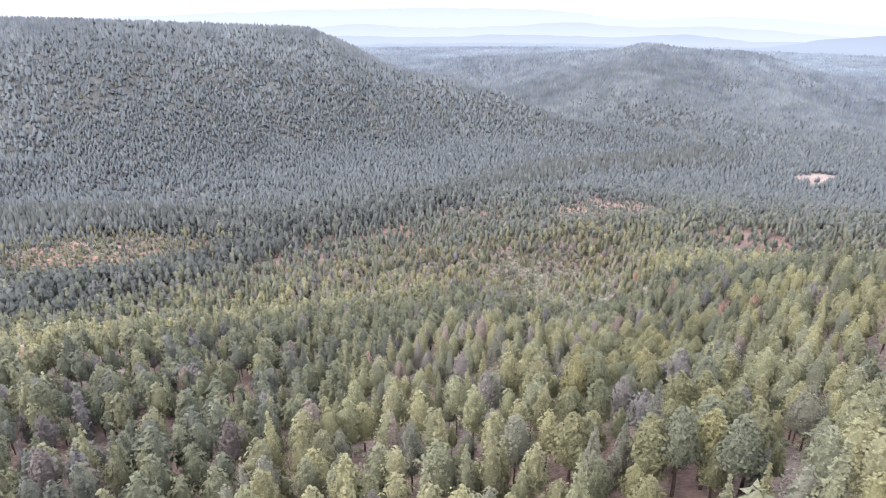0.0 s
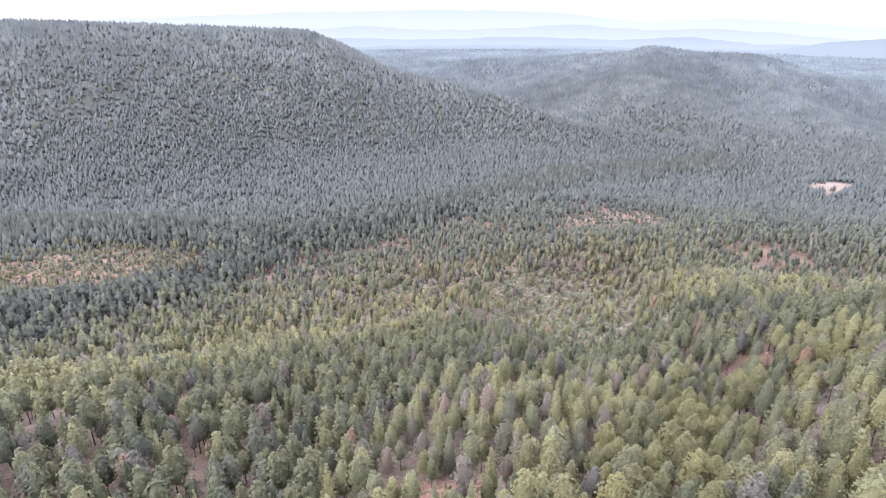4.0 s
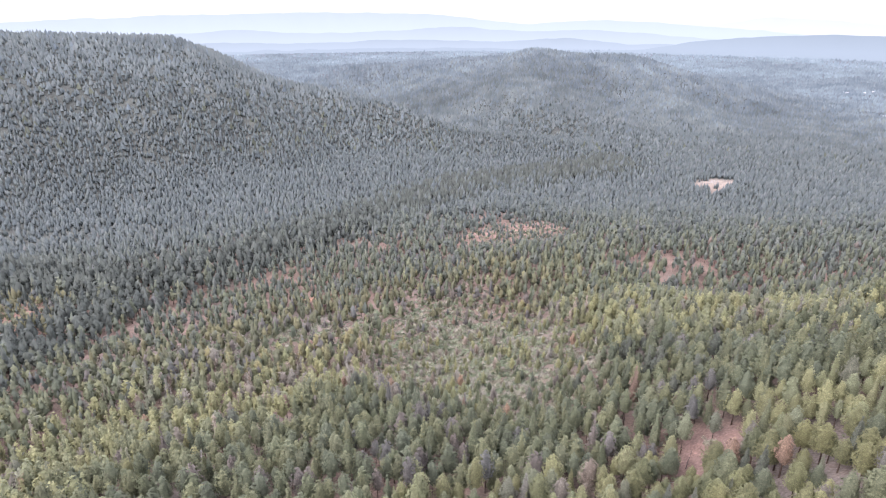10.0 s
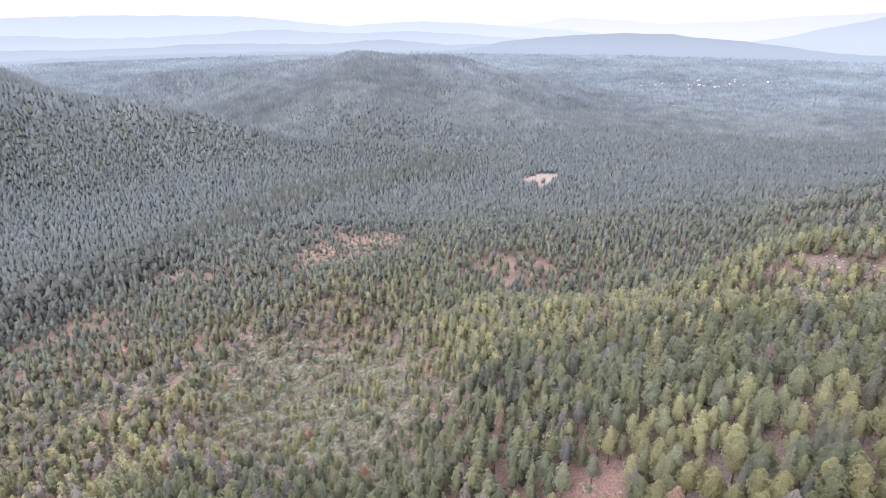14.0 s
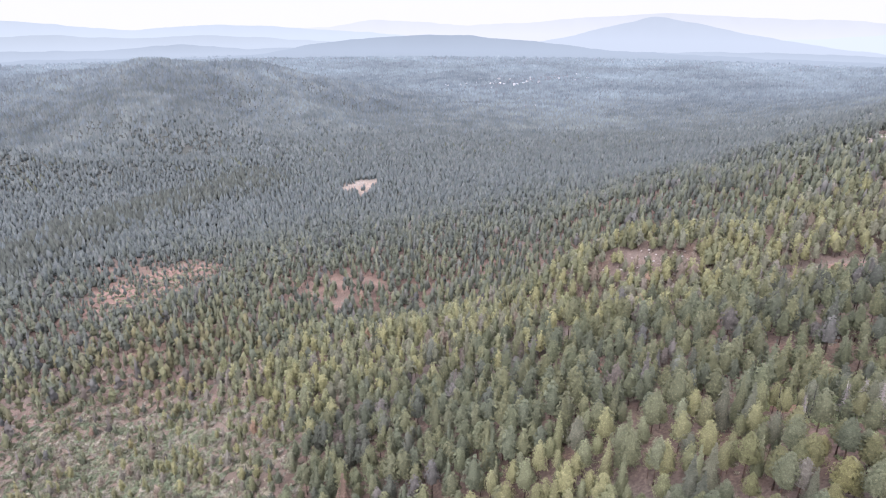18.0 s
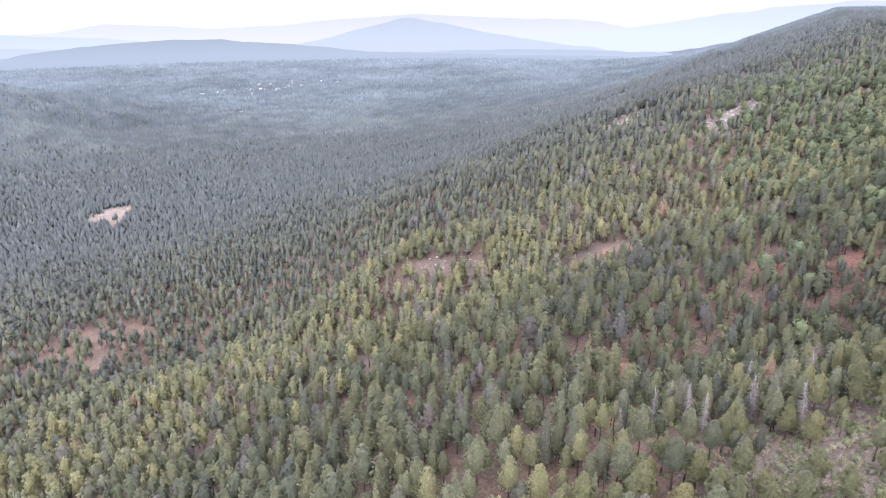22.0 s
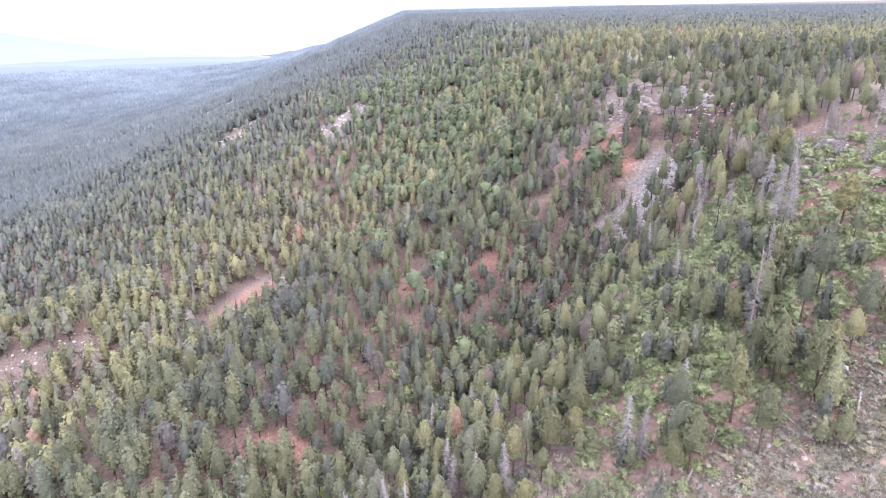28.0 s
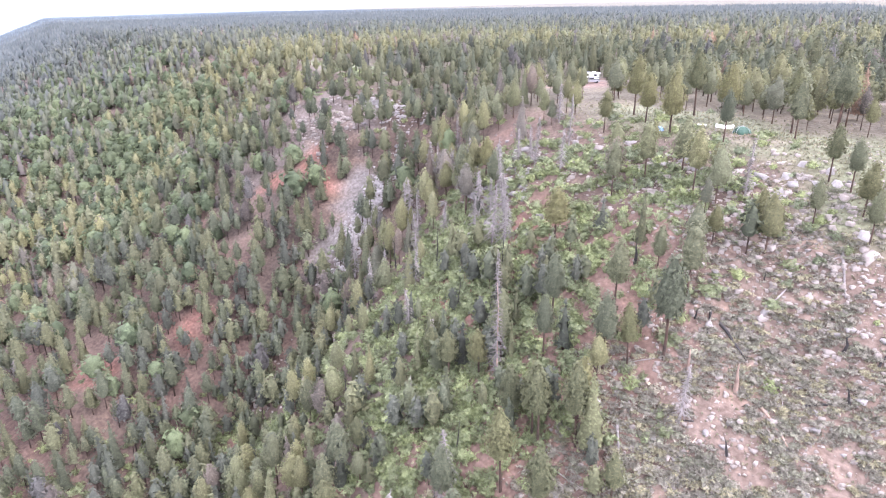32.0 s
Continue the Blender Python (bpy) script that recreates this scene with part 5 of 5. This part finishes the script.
def dome_tent(x, y, turn, wide, tall, cloth, label):
    ob = thing("tent", label, "tent")
    bm = bmesh.new()
    bmesh.ops.create_uvsphere(bm, u_segments=16, v_segments=10, radius=1)
    bmesh.ops.delete(bm, geom=[v for v in bm.verts if v.co.z < -0.05], context="VERTS")
    for v in bm.verts:
        a = math.atan2(v.co.y, v.co.x)
        k = 1 + 0.13 * math.cos(4 * a) * (1 - v.co.z)
        v.co = Vector((v.co.x * wide * k, v.co.y * wide * 0.85 * k, max(v.co.z, 0) * tall))
    me = bpy.data.meshes.new("canopy")
    bm.to_mesh(me)
    bm.free()
    me.materials.append(cloth)
    c = new("canopy", me)
    c.parent = ob
    for sgn in (1, -1):
        pts = [(wide * 1.1 * math.cos(w) * 0.74, sgn * wide * 0.95 * math.cos(w) * 0.74, tall * 1.02 * math.sin(w)) for w in np.linspace(0, math.pi, 11)]
        v, f = tube(pts, [0.03] * 11, 5)
        part("tent_pole", fill_mesh("tent_pole", v, f, mats=(METAL,)), ob)
    block("door_flap", (0.05, 0.9, 0.9), (wide * 0.93, 0, 0.0), GREYS, ob, 0.02, taper=0.7)
    ob.matrix_basis = pose(x, y, on_ground(x, y, 0.02), 0, 0, turn)


def folding_table(x, y, turn):
    ob = thing("folding_table", "pale folding camp table standing on bare ground", "table")
    block("tabletop", (1.8, 0.75, 0.05), (0, 0, 0.7), WHITE, ob, 0.02)
    for x0 in (-0.8, 0.8):
        for y0 in (-0.3, 0.3):
            block("leg", (0.04, 0.04, 0.72), (x0, y0, -0.02), METAL, ob, 0.008)
    ob.matrix_basis = pose(x, y, on_ground(x, y), 0, 0, turn)


def camp_chair(x, y, turn, cloth, label):
    ob = thing("camp_chair", label, "chair")
    block("seat", (0.55, 0.5, 0.06), (0, 0, 0.42), cloth, ob, 0.02)
    block("backrest", (0.55, 0.06, 0.55), (0, 0.26, 0.45), cloth, ob, 0.02)
    for x0 in (-0.24, 0.24):
        for y0 in (-0.2, 0.2):
            block("leg", (0.03, 0.03, 0.45), (x0, y0, -0.02), METAL, ob, 0.006)
    ob.matrix_basis = pose(x, y, on_ground(x, y), 0, 0, turn)


def shelter(x, y, turn):
    ob = thing("sun_shelter", "white cloth sun shelter sagging between poles", "tent")
    n = 9
    v = [(1.7 * (i / (n - 1) * 2 - 1), 1.3 * (j / (n - 1) * 2 - 1), 1.5 + 0.35 * (1 - (j / (n - 1) * 2 - 1) ** 2) - 0.22 * (1 - (i / (n - 1) * 2 - 1) ** 2)) for j in range(n) for i in range(n)]
    f = []
    for j in range(n - 1):
        for i in range(n - 1):
            a = j * n + i
            f += [(a, a + 1, a + n + 1), (a, a + n + 1, a + n)]
    m = len(v)
    v2 = v + [(a, b, c - 0.03) for a, b, c in v]
    hull("cloth", v2, f + [(a + m, c + m, b + m) for a, b, c in f], WHITE_CLOTH, ob)
    for x0 in (-1.65, 1.65):
        for y0 in (-1.25, 1.25):
            block("pole", (0.05, 0.05, 1.52), (x0, y0, -0.02), METAL, ob, 0.01)
    ob.matrix_basis = pose(x, y, on_ground(x, y), 0, 0, turn)


trailer(293, -10, 24)
pickup(287, -4, 60)
dome_tent(208.5, 42.6, 40, 1.7, 1.55, GREEN_CLOTH, "dark green dome tent pitched on bare ground at the rim")
shelter(211.2, 44.6, 25)
dome_tent(225, 47, 20, 1.0, 1.0, BLUE_CLOTH, "small bright blue tent on the grass at the rim")
folding_table(217.5, 42.5, 20)
camp_chair(227.5, 46.6, 30, LIME_CLOTH, "lime green folding chair on the grass")
camp_chair(214, 42.2, 140, WHITE_CLOTH, "pale folding chair beside the camp table")
for i in range(7):
    w = 205 + i * 0.28
    lay(1, w - 1.2, 42 + 0.25 * i, w + 1.4, 41 + 0.22 * i)


def ribbon(name, line, wide, mat, label):
    """A track laid over the ground."""
    pts = []
    for (x0, y0), (x1, y1) in zip(line, line[1:]):
        n = max(2, int(math.hypot(x1 - x0, y1 - y0) / 2))
        pts += [(x0 + (x1 - x0) * k / n, y0 + (y1 - y0) * k / n) for k in range(n)]
    p = np.array(pts)
    p = np.stack([np.convolve(np.pad(p[:, k], 4, mode="edge"), np.ones(9) / 9, "valid") for k in range(2)], 1)
    t = np.gradient(p, axis=0)
    t /= np.linalg.norm(t, axis=1)[:, None]
    nrm = np.stack([-t[:, 1], t[:, 0]], 1)
    cols = 4
    V = []
    for k in range(cols):
        e = p + nrm * wide * ((k / (cols - 1)) - 0.5) * (1 + 0.2 * rough(p[:, 0:1], p[:, 1:2], 5, 60 + k))
        V.append(np.stack([e[:, 0], e[:, 1], height(e[:, 0], e[:, 1]) + (0.22 if 0 < k < cols - 1 else -0.1)], 1))
    m = len(p)
    q = (np.arange(cols - 1)[:, None] * m + np.arange(m - 1)[None]).ravel()
    me = fill_mesh(name, np.concatenate(V), np.concatenate([np.stack([q, q + m + 1, q + 1], 1), np.stack([q, q + m, q + m + 1], 1)]), mats=(mat,))
    return tagged(new(name, me), label, "road", kind="structure")


ribbon("road", ((330, -20), (300, -6), (262, -20), (227, -19), (203, -15), (168, -6), (130, -30)), 4.0, TRACK, "pale dirt track through the pines on the mesa")

# ---- the village far out in the valley ----
def house_model(long, deep, tall, label):
    ob = thing("house", label, "house", "houses of the far village")
    block("wall", (long, deep, tall), (0, 0, -0.5), WALLS, ob, 0.1)
    r = 0.5 * deep + 0.6
    v = [(-long / 2 - 0.5, -r, tall - 0.7), (long / 2 + 0.5, -r, tall - 0.7), (long / 2 + 0.5, r, tall - 0.7), (-long / 2 - 0.5, r, tall - 0.7), (-long / 2 - 0.5, 0, tall + 1.8), (long / 2 + 0.5, 0, tall + 1.8)]
    hull("roof", v, ((0, 1, 5), (0, 5, 4), (2, 3, 4), (2, 4, 5), (0, 4, 3), (1, 2, 5), (0, 2, 1), (0, 3, 2)), ROOFS, ob)
    return ob


random.seed(21)
HOUSES = Stock(house_model(16, 10, 5, "white house with a pale roof among trees"), house_model(12, 9, 4, "small pale house with a grey roof"), house_model(24, 14, 6, "long white building with a bright metal roof"))
for cx, cy, n, sp in ((2030, 1885, 8, 90), (2140, 1800, 11, 110), (2290, 1715, 7, 110), (1612, 1520, 5, 55), (1726, 1331, 5, 60), (2500, 1720, 5, 110)):
    for i in range(n):
        HOUSES.put(cx + random.gauss(0, sp), cy + random.gauss(0, sp * 0.5), random.uniform(0.6, 1.0), random.choices((0, 1, 2), (5, 4, 2))[0], sink=0)
